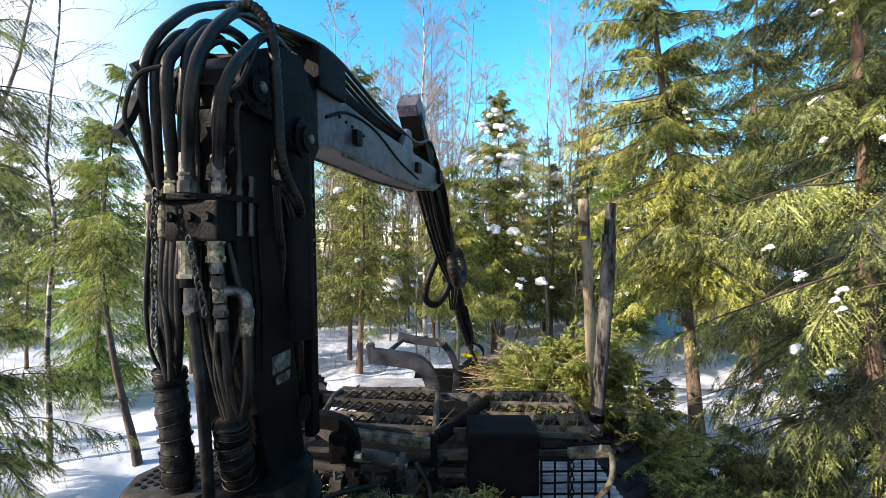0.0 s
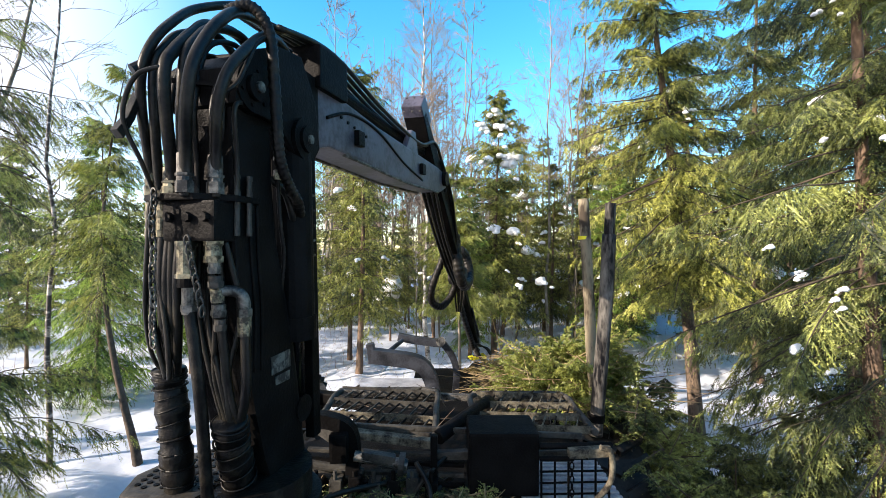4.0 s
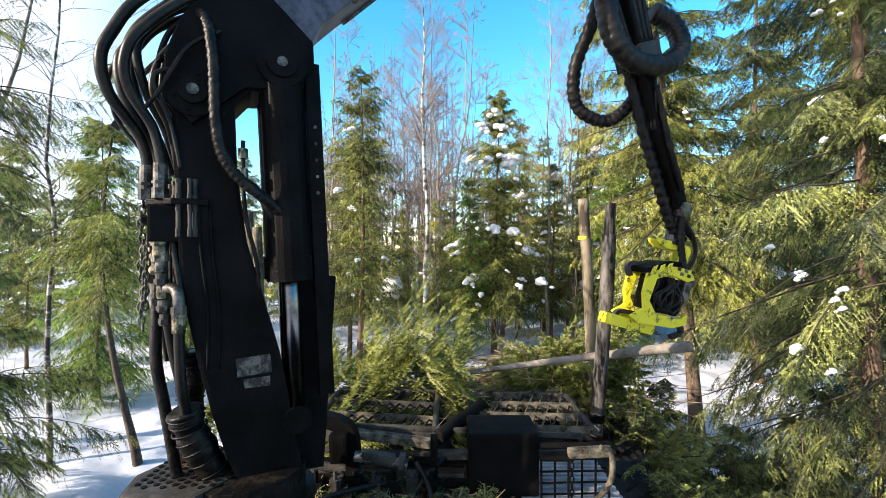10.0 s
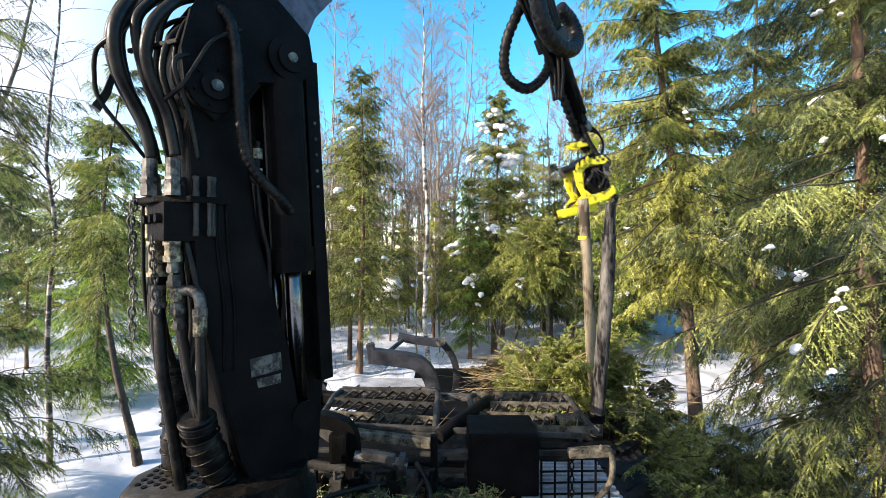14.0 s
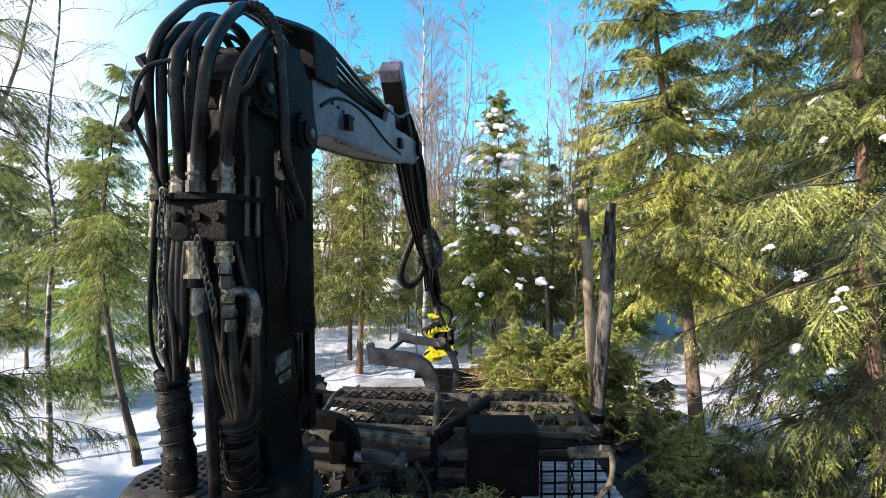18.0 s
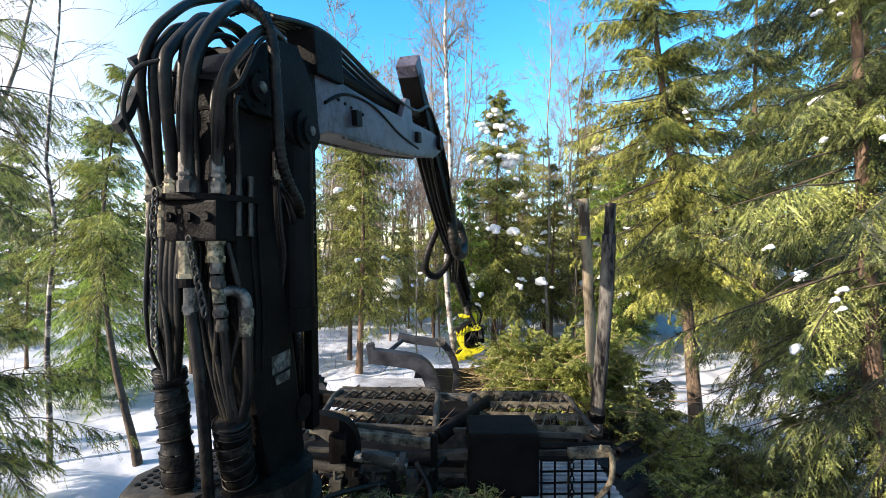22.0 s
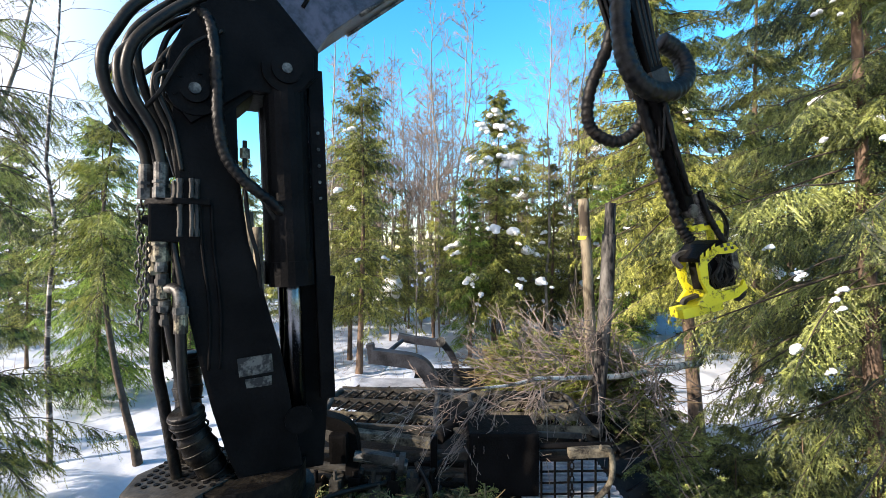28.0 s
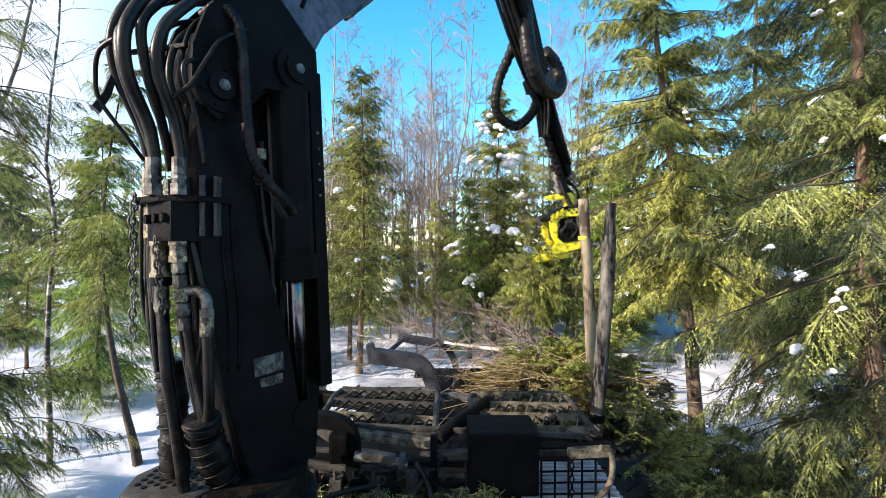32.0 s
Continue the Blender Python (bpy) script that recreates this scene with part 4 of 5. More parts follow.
def chain_link(at, turn):
    pts = [Vector((0.014 * math.cos(a), 0, 0.026 * math.sin(a))) for a in (2 * math.pi * k / 10 for k in range(11))]
    m = Matrix.Translation(at) @ pose(0, 0, 0, 0, 0, turn)
    return moved(add_tube(bmesh.new(), pts, 0.005, 5), m)


def bent_bar(points, w, h):
    """A bar of rectangular section along a smooth bent line in an upright plane."""
    path = smooth_path(points, 6)
    bm = bmesh.new()
    last = None
    for i, p in enumerate(path):
        d = (path[min(i + 1, len(path) - 1)] - path[max(i - 1, 0)]).normalized()
        x = Vector((0, 1, 0))
        n = d.cross(x).normalized()
        ring = [bm.verts.new(p + x * a * w / 2 + n * b * h / 2) for a, b in ((-1, -1), (1, -1), (1, 1), (-1, 1))]
        if last:
            for k in range(4):
                bm.faces.new((last[k], last[(k + 1) % 4], ring[(k + 1) % 4], ring[k]))
        else:
            bm.faces.new(ring[::-1])
        last = ring
    bm.faces.new(last)
    bmesh.ops.recalc_face_normals(bm, faces=bm.faces)
    return bm


machine()

debris_rng = np.random.default_rng(9)


def debris():
    """Needles and twigs fallen on the deck round the crane's foot."""
    ob = thing("deck_litter", (-0.4, 2.9, 1.45), "broken twigs and spruce needles littering the dark deck", "twigs", kind="stuff")
    nv, nf, sv, sf = boughs(debris_rng, 130, (0.05, 0.0, 0.02), (0.85, 0.3, 0.10), 0.20, 0.014, 0.4, 2)
    n = 420
    a = debris_rng.uniform(-1, 1, (n, 3)) * np.array([0.8, 0.35, 0.05])
    d = unit(debris_rng.normal(0, 1, (n, 3)) * np.array([1, 0.8, 0.3]))
    tv, tf = prisms(a, a + d * debris_rng.uniform(0.04, 0.26, (n, 1)), debris_rng.uniform(0.003, 0.007, n), np.full(n, 0.002), 4)
    for nm, me in (("needles", soup("needles", nv, nf, NEEDLE_DARK)), ("brushwood", soup("brushwood", sv, sf, DEAD)), ("twigs", soup("twigs", tv, tf, DEAD))):
        p = new(nm, me)
        p.parent = ob
    # the same on the gratings
    n = 60
    a = debris_rng.uniform(-1, 1, (n, 3)) * np.array([1.0, 0.5, 0.02]) + np.array([0.45, 0.95, 0.34])
    d = unit(debris_rng.normal(0, 1, (n, 3)) * np.array([1, 0.8, 0.15]))
    tv, tf = prisms(a, a + d * debris_rng.uniform(0.04, 0.3, (n, 1)), debris_rng.uniform(0.002, 0.005, n), np.full(n, 0.0015), 4)
    p = new("twigs", soup("twigs", tv, tf, LIMB))
    p.parent = ob


debris()

# ---------------------------------------------------------------- the crane
CRANE = Vector((-1.0, 2.45, 2.0))
PIN = Vector((0.0, -0.32, 1.96))     # boom pin in the crane's space
BOOM = 3.7
LIFT_FOOT = Vector((0.0, 0.17, 0.28))
LIFT_EYE = Vector((0.0, 0.42, -0.16))  # in the boom's space
moving = {}


def crane():
    ob = thing("crane", CRANE, "black knuckle-boom crane with hydraulic hoses on a slewing pillar", "crane")
    moving["crane"] = ob
    part("turntable", add_rod(rod((0, -0.08, -0.56), (0, -0.08, -0.12), 0.36, None, 28), (0, -0.08, -0.12), (0, -0.08, 0.03), 0.31, None, 28), WRAP, ob, "black greasy slewing ring")
    body = slab([(-0.12, 0.0), (0.20, 0.0), (0.16, 0.20), (0.118, 0.458), (0.079, 0.661), (-0.013, 0.997), (-0.08, 1.232), (-0.125, 1.578), (-0.14, 2.02), (-0.42, 2.02), (-0.414, 1.743), (-0.379, 1.01), (-0.30, 0.62), (-0.245, 0.382), (-0.174, 0.134)], "x", -0.15, 0.15, 0.02)
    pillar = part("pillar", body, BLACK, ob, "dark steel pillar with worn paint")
    part("label_plate", slab([(-0.125, 0.545), (0.04, 0.555), (0.03, 0.65), (-0.135, 0.64)], "x", 0.150, 0.154, 0), DECAL, pillar, "scratched pale label")
    part("label_plate", slab([(-0.09, 0.485), (0.03, 0.485), (0.03, 0.535), (-0.10, 0.53)], "x", 0.150, 0.154, 0), DECAL, pillar, "scratched pale label")
    boss = part("pin_boss", add_rod(rod((-0.215, PIN.y, PIN.z), (0.20, PIN.y, PIN.z), 0.118, None, 36), (-0.225, PIN.y, PIN.z), (0.225, PIN.y, PIN.z), 0.062, None, 32), BLACK, pillar, "round black pin housing")
    for k in range(6):
        a = k * math.pi / 3 + 0.3
        part("bolt", rod((0.20, PIN.y + 0.088 * math.cos(a), PIN.z + 0.088 * math.sin(a)), (0.21, PIN.y + 0.088 * math.cos(a), PIN.z + 0.088 * math.sin(a)), 0.009, None, 6), BLACK, boss)
    part("pin", rod((-0.24, PIN.y, PIN.z), (0.24, PIN.y, PIN.z), 0.027, None, 16), RAWSTEEL, pillar, "worn steel pin")
    part("side_plate", slab([(0.02, 0.15), (0.30, 0.15), (0.30, 0.95), (0.25, 1.3), (0.20, 0.9)], "x", -0.20, -0.17, 0.006), DARKPLATE, pillar, "muddy steel plate")
    # hose clamp plate and fittings behind the pillar
    clamp = part("hose_clamp", slab([(-0.24, -0.50), (-0.19, -0.60), (-0.08, -0.645), (0.10, -0.62), (0.22, -0.50), (0.23, -0.34), (0.14, -0.34), (-0.20, -0.42)], "z", 1.415, 1.445, 0.006), BLACK, ob, "steel clamp plate holding the hoses")
    guide = part("hose_guide", box((-0.2, -0.02, -0.02), (0.2, 0.02, 0.02), 0.008, Matrix.Translation((0, 0.24, 0.72))), BLACK, ob, "steel hose guide")
    guide.location = (-0.045, -0.43, 1.46)
    near = Vector((-0.045, 0.085, 0.0))
    clamp.location = near
    moving["guide"] = guide

    def hose(points, r, parent, label="thick black rubber hose arching over the pillar", mat=RUBBER, wrap=None):
        return part("hose", tube(points, r, 10 if wrap is None else 14, 12, wrap), mat, parent, label, True)

    # six thick hoses arch from the clamp up over the boom's root
    hose([(-0.196, -0.04, -0.03), (-0.19, -0.06, 0.143), (-0.13, -0.15, 0.344), (-0.10, -0.18, 0.488), (-0.075, -0.16, 0.614), (-0.06, -0.08, 0.746), (-0.087, 0.12, 0.93), (-0.045, 0.42, 1.09), (-0.01, 0.58, 1.02), (0.0, 0.66, 0.84)], 0.021, guide)
    hose([(-0.165, -0.02, -0.03), (-0.15, -0.05, 0.107), (-0.085, -0.13, 0.35), (-0.075, -0.14, 0.533), (-0.07, -0.10, 0.63), (-0.085, 0.02, 0.755), (-0.11, 0.28, 0.86), (-0.11, 0.52, 0.74)], 0.021, guide)
    hose([(-0.06, -0.06, -0.03), (-0.04, -0.08, 0.096), (0.02, -0.17, 0.329), (0.025, -0.18, 0.506), (0.015, -0.12, 0.608), (-0.01, 0.0, 0.74), (-0.03, 0.12, 0.84), (-0.06, 0.38, 0.90), (-0.06, 0.60, 0.76)], 0.026, guide)
    hose([(-0.09, 0.02, -0.03), (-0.05, -0.02, 0.187), (0.01, -0.08, 0.364), (0.045, -0.10, 0.567), (0.035, -0.03, 0.69), (0.0, 0.12, 0.82), (-0.05, 0.40, 0.90), (-0.06, 0.60, 0.76)], 0.022, guide)
    hose([(0.055, -0.10, -0.03), (0.075, -0.12, 0.128), (0.165, -0.21, 0.305), (0.20, -0.22, 0.462), (0.195, -0.16, 0.595), (0.19, -0.06, 0.736), (0.15, 0.12, 0.875), (0.08, 0.44, 0.95), (0.07, 0.64, 0.78)], 0.026, guide)
    hose([(0.153, -0.03, -0.03), (0.168, -0.05, 0.147), (0.235, -0.12, 0.307), (0.265, -0.12, 0.439), (0.27, -0.04, 0.579), (0.225, 0.20, 0.79), (0.18, 0.42, 0.84), (0.14, 0.62, 0.72)], 0.024, guide)
    # thinner lines between them
    for k, (x, y, h, r) in enumerate(((-0.12, 0.02, 0.74, 0.012), (0.0, 0.03, 0.80, 0.014), (0.10, 0.03, 0.66, 0.015), (0.20, 0.05, 0.50, 0.011), (0.12, 0.07, 0.72, 0.010))):
        hose([(x, y, -0.05), (x + 0.01, y - 0.02, 0.16), (x + 0.04, y - 0.07, 0.36), (x + 0.02, y + 0.02, h * 0.85), (x * 0.8, y + 0.22, h), (x * 0.6, 0.42, h - 0.04), (x * 0.5, 0.56, h - 0.12)], r, guide, "thin black hose between the thick ones")
    part("strap", tube([(0.02, -0.20, 0.50), (-0.05, -0.24, 0.46), (-0.10, -0.25, 0.37), (-0.12, -0.24, 0.26), (-0.12, -0.16, 0.12), (-0.14, -0.08, 0.0)], 0.010, 8, 7), RUBBER, guide, "loose black cable tied to the hoses", True)
    part("strap", slab([(-0.24, 0.20), (-0.27, 0.23), (-0.22, 0.30), (-0.17, 0.42), (-0.15, 0.41), (-0.19, 0.29)], "x", -0.16, -0.12, 0.003), RUBBER, guide, "loose flapping black strap")
    part("strap", rod((-0.125, -0.20, 0.50), (-0.10, -0.16, 0.54), 0.026, None, 10), RUBBER, guide, "black tape knot")
    part("tie_bar", beam((-0.11, -0.10, 0.50), (0.20, 0.02, 0.48), 0.02, 0.02, 0.004), BLACK, guide, "black bar tying the hoses")

    def fitting(x, y, z0, z1, r, mat=BRASS, collars=((0.0, 0.25), (0.8, 1.0)), label="dull zinc hose fitting"):
        """An upright coupling: a round sleeve with hexagon collars at given shares of its height."""
        bm = rod((x, y, z0), (x, y, z1), r, None, 14)
        for a, c in collars:
            add_rod(bm, (x, y, z0 + (z1 - z0) * a), (x, y, z0 + (z1 - z0) * c), r * 1.2, None, 6)
        return part("fitting", bm, mat, clamp, label)

    for x, y, r, up, mat in ((-0.196, -0.56, 0.023, 0.15, BRASS), (-0.165, -0.54, 0.023, 0.11, BRASS), (-0.06, -0.58, 0.032, 0.12, BRASS), (-0.09, -0.50, 0.024, 0.10, RAWSTEEL), (0.055, -0.62, 0.032, 0.17, RAWSTEEL), (0.153, -0.55, 0.031, 0.17, RAWSTEEL)):
        fitting(x, y, 1.445, 1.445 + up, r, mat, ((0.0, 0.30), (0.42, 0.5)), "silvery hose sleeve over the clamp")
    for x, y, r in ((-0.12, -0.50, 0.014), (0.0, -0.49, 0.016), (0.10, -0.49, 0.017), (0.20, -0.47, 0.013), (0.21, -0.40, 0.013), (0.225, -0.42, 0.010)):
        fitting(x, y, 1.445, 1.54, r, DARKPLATE)
        fitting(x, y, 1.26, 1.415, r * 0.9, BRASS if x < 0 else DARKPLATE)
    for x, y in ((-0.196, -0.56), (-0.165, -0.54), (-0.12, -0.57)):
        fitting(x, y, 1.415 - 0.16, 1.415, 0.022, BRASS, ((0.0, 0.2), (0.55, 0.75)))
        hose([(x, y, 1.27), (x - 0.01, y, 1.05), (x + 0.03, y, 0.80), (x * 0.4 - 0.05, y + 0.02, 0.60)], 0.013, clamp, "black hose running down to the foot")
    part("valve_block", box((-0.085, -0.60, 1.235), (0.19, -0.46, 1.415), 0.012), BLACK, clamp, "black valve block under the clamp plate")
    for x in (-0.04, 0.06, 0.15):
        part("valve_cap", rod((x, -0.625, 1.34), (x, -0.595, 1.34), 0.022, None, 6), BLACK, clamp, "black hexagon plug")
    # long couplings under the valve block
    fitting(0.025, -0.58, 1.07, 1.235, 0.040, BRASS, ((0.0, 0.12), (0.86, 1.0)), "large pale zinc coupling")
    fitting(0.033, -0.58, 1.03, 1.07, 0.043, BLACK, ())
    fitting(0.040, -0.58, 0.91, 1.03, 0.030, RAWSTEEL, ((0.1, 0.35),), "scuffed steel sleeve")
    hose([(0.040, -0.58, 0.94), (0.065, -0.58, 0.80), (0.085, -0.575, 0.626), (0.075, -0.54, 0.40), (0.055, -0.49, 0.045), (0.04, -0.43, -0.35)], 0.027, clamp, "thick muddy hose running down past the foot", WRAP)
    fitting(0.144, -0.55, 1.14, 1.235, 0.035, BRASS, ((0.0, 0.3), (0.8, 1.0)), "large pale zinc coupling")
    for k in range(5):
        fitting(0.148 + 0.003 * k, -0.55 + 0.005 * k, 1.09 - 0.065 * k, 1.145 - 0.065 * k, 0.024 + 0.004 * (k % 2), (RAWSTEEL, DARKPLATE, BRASS)[k % 3], ((0.1, 0.55),), "worn steel connector")
    hose([(0.160, -0.52, 0.84), (0.160, -0.50, 0.70), (0.155, -0.47, 0.55), (0.15, -0.44, 0.35)], 0.021, clamp, "black hose running into the wrapped bundle")
    # elbow coupling
    elbow = part("elbow_fitting", tube([(0.150, -0.53, 1.004), (0.186, -0.50, 1.010), (0.222, -0.475, 0.995), (0.237, -0.465, 0.955), (0.237, -0.465, 0.90)], 0.026, 6, 12), RAWSTEEL, ob, "worn steel elbow coupling", True)
    elbow.location = near
    part("nut", rod((0.128, -0.545, 1.000), (0.160, -0.525, 1.006), 0.032, None, 6), BRASS, elbow, "pale hexagon nut")
    part("nut", rod((0.237, -0.465, 0.89), (0.237, -0.465, 0.925), 0.034, None, 6), RAWSTEEL, elbow)
    part("sleeve", rod((0.237, -0.465, 0.80), (0.237, -0.465, 0.89), 0.030, None, 14), BRASS, elbow, "pale zinc sleeve")
    hose([(0.237, -0.465, 0.84), (0.24, -0.46, 0.65), (0.225, -0.45, 0.50), (0.17, -0.43, 0.35)], 0.024, clamp, "black hose below the elbow")
    # hoses down the left, gathered in a taped sleeve
    for k in range(4):
        x = -0.115 + 0.03 * k
        hose([(x, -0.56 + 0.02 * (k % 2), 1.42), (x - 0.01, -0.57, 1.1), (x * 0.9 - 0.05, -0.53, 0.80), (-0.20 + 0.012 * k, -0.45, 0.55)], 0.020, clamp, "black hose running down to the foot")
    for k in range(5):
        x = 0.02 + 0.035 * k
        hose([(x, -0.50, 1.24), (x + 0.05 * math.sin(2.1 * k), -0.50 + 0.012 * k, 0.9), (x * 0.7 + 0.05, -0.48, 0.62), (0.11 + 0.02 * k, -0.44, 0.36)], 0.013 + 0.002 * (k % 3), clamp, "thin black hose")
    for pts, r in (([(-0.245, -0.37, 0.62), (-0.24, -0.365, 0.50), (-0.22, -0.36, 0.28), (-0.195, -0.36, 0.03), (-0.17, -0.34, -0.35)], 0.066), ([(0.10, -0.365, 0.40), (0.085, -0.33, 0.265), (0.05, -0.24, 0.06), (0.02, -0.16, -0.12), (0.0, -0.1, -0.35)], 0.072)):
        sleeve = part("wrapped_hose", tube(pts, lambda u, r=r: r * (1.05 + 0.07 * math.sin(23 * u) + 0.04 * math.sin(57 * u)), 20, 18), WRAP, ob, "hoses gathered in a muddy taped sleeve", True)
        line = smooth_path(pts, 24)
        for j in range(5, len(line) - 3, 7):
            d = (line[j + 1] - line[j]).normalized()
            tilt = Matrix.Translation(line[j]) @ Vector((d.x + 0.22 * math.sin(j), d.y, d.z)).to_track_quat("Z", "Y").to_matrix().to_4x4()
            ring = [tilt @ Vector((math.cos(2 * math.pi * q / 18), math.sin(2 * math.pi * q / 18), 0)) * 1.0 for q in range(19)]
            ring = [line[j] + (p - line[j]) * (r * 1.12) for p in ring]
            part("tape_edge", add_tube(bmesh.new(), ring, 0.004 + 0.002 * (j % 2), 5), WRAP, sleeve, "wrinkled edge of the tape")
    # ribbed hose over the pin housing, and lines beside the pillar
    part("ribbed_hose", tube([(0.06, -0.34, 2.33), (0.16, -0.30, 2.36), (0.225, -0.25, 2.26), (0.24, -0.23, 2.034), (0.25, -0.222, 1.817), (0.245, -0.19, 1.65), (0.235, -0.10, 1.53), (0.215, 0.02, 1.44), (0.15, 0.14, 1.33)], 0.026, 16, 14, (3, 0.004)), WRAP, ob, "thick ribbed black hose beside the pin housing", True)
    hose([(0.17, -0.52, 1.86), (0.215, -0.46, 1.93), (0.225, -0.40, 2.05), (0.225, -0.33, 2.17), (0.21, -0.20, 2.27)], 0.010, ob, "thin muddy hose beside the pin housing", WRAP)
    hose([(0.17, -0.10, 1.75), (0.172, -0.10, 1.53), (0.172, -0.08, 1.323), (0.165, -0.04, 1.157), (0.13, -0.02, 0.957)], 0.011, ob, "muddy hose beside the pillar", WRAP)
    for z in (1.66, 1.56):
        part("fitting", rod((0.171, -0.10, z), (0.171, -0.10, z + 0.05), 0.024, None, 6), BRASS, pillar, "brass connector")
    for k in range(2):
        part("pipe", tube([(0.155, -0.30 + 0.05 * k, 1.42), (0.155, -0.29 + 0.05 * k, 1.2), (0.155, -0.26 + 0.05 * k, 0.9), (0.15, -0.26 + 0.05 * k, 0.6)], 0.008, 6, 7), BLACK, pillar, "thin steel pipe", True)
    # chains and loose cables on the clamp
    for k in range(19):
        p = near + Vector((-0.075, -0.66, 1.44)) + Vector((0.004 * math.sin(k * 0.9), 0.006 * math.cos(k), -0.036 * k))
        part("chain_link", chain_link(p, 90 * (k % 2)), RAWSTEEL, ob, "worn steel chain link")
    for k in range(10):
        p = near + Vector((0.062 + 0.009 * k, -0.615, 1.235 - 0.034 * k))
        part("chain_link", chain_link(p, 90 * (k % 2)), DARKPLATE, ob, "dull chain link")
    part("cable", tube([(-0.155, -0.60, 1.42), (-0.19, -0.59, 1.104), (-0.215, -0.57, 0.90), (-0.24, -0.52, 0.72), (-0.22, -0.48, 0.62), (-0.15, -0.46, 0.60)], 0.010, 8, 6), RUBBER, clamp, "thin black cable", True)
    part("rod_guard", beam((0, 0.20, -0.05), (0, 0.27, 1.05), 0.26, 0.07, 0.01, (1, 0, 0)), BLACK, ob, "flat black guard in front of the piston rods")
    # lift cylinders
    for sx in (-0.11, 0.11):
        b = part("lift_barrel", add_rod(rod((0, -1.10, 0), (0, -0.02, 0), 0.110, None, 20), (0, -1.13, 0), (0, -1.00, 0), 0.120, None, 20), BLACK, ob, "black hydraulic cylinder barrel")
        part("eye", rod((-0.05, 0, 0), (0.05, 0, 0), 0.09, None, 18), BLACK, b)
        part("guard_rail", box((-0.03, -1.78, -0.205), (0.03, 0.05, -0.125), 0.008), BLACK, b, "flat black guard rail with bolts")
        for k in range(5):
            part("bolt", rod((0.03, -0.3 - 0.09 * k, -0.165), (0.04, -0.3 - 0.09 * k, -0.165), 0.009, None, 6), RAWSTEEL, b)
        r = part("lift_rod", rod((0, 0, 0), (0, 1.15, 0), 0.048, None, 18), CHROME, ob, "chrome piston rod", True)
        part("eye", rod((-0.05, 0, 0), (0.05, 0, 0), 0.075, None, 18), BLACK, r)
        moving["barrel", sx], moving["rod", sx] = b, r
    part("hose", tube([(0.10, -0.20, 1.60), (0.16, -0.05, 1.52), (0.17, 0.02, 1.40), (0.14, 0.10, 1.28)], 0.020, 8, 9), RUBBER, ob, "black hose running to the lift cylinder", True)
    # boom
    side = [(0.63, 0.255), (1.6, 0.18), (3.45, 0.11), (3.82, 0.06), (3.84, -0.10), (3.55, -0.18), (2.2, -0.19), (1.0, -0.135), (0.78, -0.130), (0.63, -0.17)]
    root = [(-0.12, -0.10), (-0.12, 0.06), (0.02, 0.17), (0.22, 0.25), (0.5, 0.27), (0.66, 0.260), (0.66, -0.17), (0.56, -0.27), (0.36, -0.30), (0.22, -0.15), (0.0, -0.16)]
    boom = part("boom", slab(side, "x", -0.15, 0.15, 0.015), GREYSTEEL, ob, "grey painted box-section boom")
    moving["boom"] = boom
    part("boom_root", slab(root, "x", -0.153, 0.153, 0.015), BLACK, boom, "black boom root")
    part("root_plate", slab([(-0.12, -0.10), (-0.10, 0.08), (0.04, 0.20), (0.22, 0.28), (0.42, 0.30), (0.56, 0.08), (0.60, -0.18), (0.52, -0.27), (0.36, -0.27), (0.2, -0.13)], "x", -0.19, -0.151, 0.008), BLACK, boom, "black root gusset")
    part("root_plate", slab([(-0.12, -0.10), (-0.10, 0.08), (0.04, 0.20), (0.22, 0.28), (0.42, 0.30), (0.56, 0.08), (0.60, -0.18), (0.52, -0.27), (0.36, -0.27), (0.2, -0.13)], "x", 0.151, 0.19, 0.008), BLACK, boom, "black root gusset")
    lp = part("lift_pin", add_rod(rod((-0.215, 0.42, -0.16), (0.215, 0.42, -0.16), 0.12, None, 28), (-0.235, 0.42, -0.16), (0.235, 0.42, -0.16), 0.075, None, 24), BLACK, boom, "round black lift pin")
    part("pin_end", rod((0.235, 0.42, -0.16), (0.245, 0.42, -0.16), 0.026, None, 12), RAWSTEEL, lp, "worn pin end")
    part("bracket_box", box((0.0, 0.62, 0.20), (0.19, 0.98, 0.46), 0.012), BLACK, boom, "black steel cover box")
    part("rib_weld", tube([(0.152, 0.75, 0.05), (0.152, 1.1, 0.16), (0.152, 1.6, 0.14), (0.152, 2.2, -0.02), (0.152, 2.8, -0.12)], 0.012, 8, 6), BLACK, boom, "curved dark weld seam")
    for sx in (-1, 1):
        part("flange", tube([(0.135 * sx, 1.02, -0.140), (0.135 * sx, 1.6, -0.165), (0.135 * sx, 2.4, -0.196), (0.135 * sx, 3.5, -0.185)], 0.016, 4, 6), RAWSTEEL, boom, "scraped lower edge of the boom")
    for k in range(5):
        part("bolt", rod((0.15, 0.95 + 0.10 * k, 0.10 - 0.012 * k), (0.16, 0.95 + 0.10 * k, 0.10 - 0.012 * k), 0.012, None, 6), BLACK, boom)
    part("lug", box((0.15, 1.15, -0.05), (0.19, 1.25, 0.06), 0.006), BLACK, boom)
    part("lug", box((0.15, 2.7, -0.06), (0.19, 2.82, 0.05), 0.006), BLACK, boom)
    part("tip_plate", slab([(2.3, 0.12), (2.5, 0.36), (2.62, 0.36), (2.7, 0.12)], "x", 0.08, 0.14, 0.008), GREYSTEEL, boom, "upright steel lug")
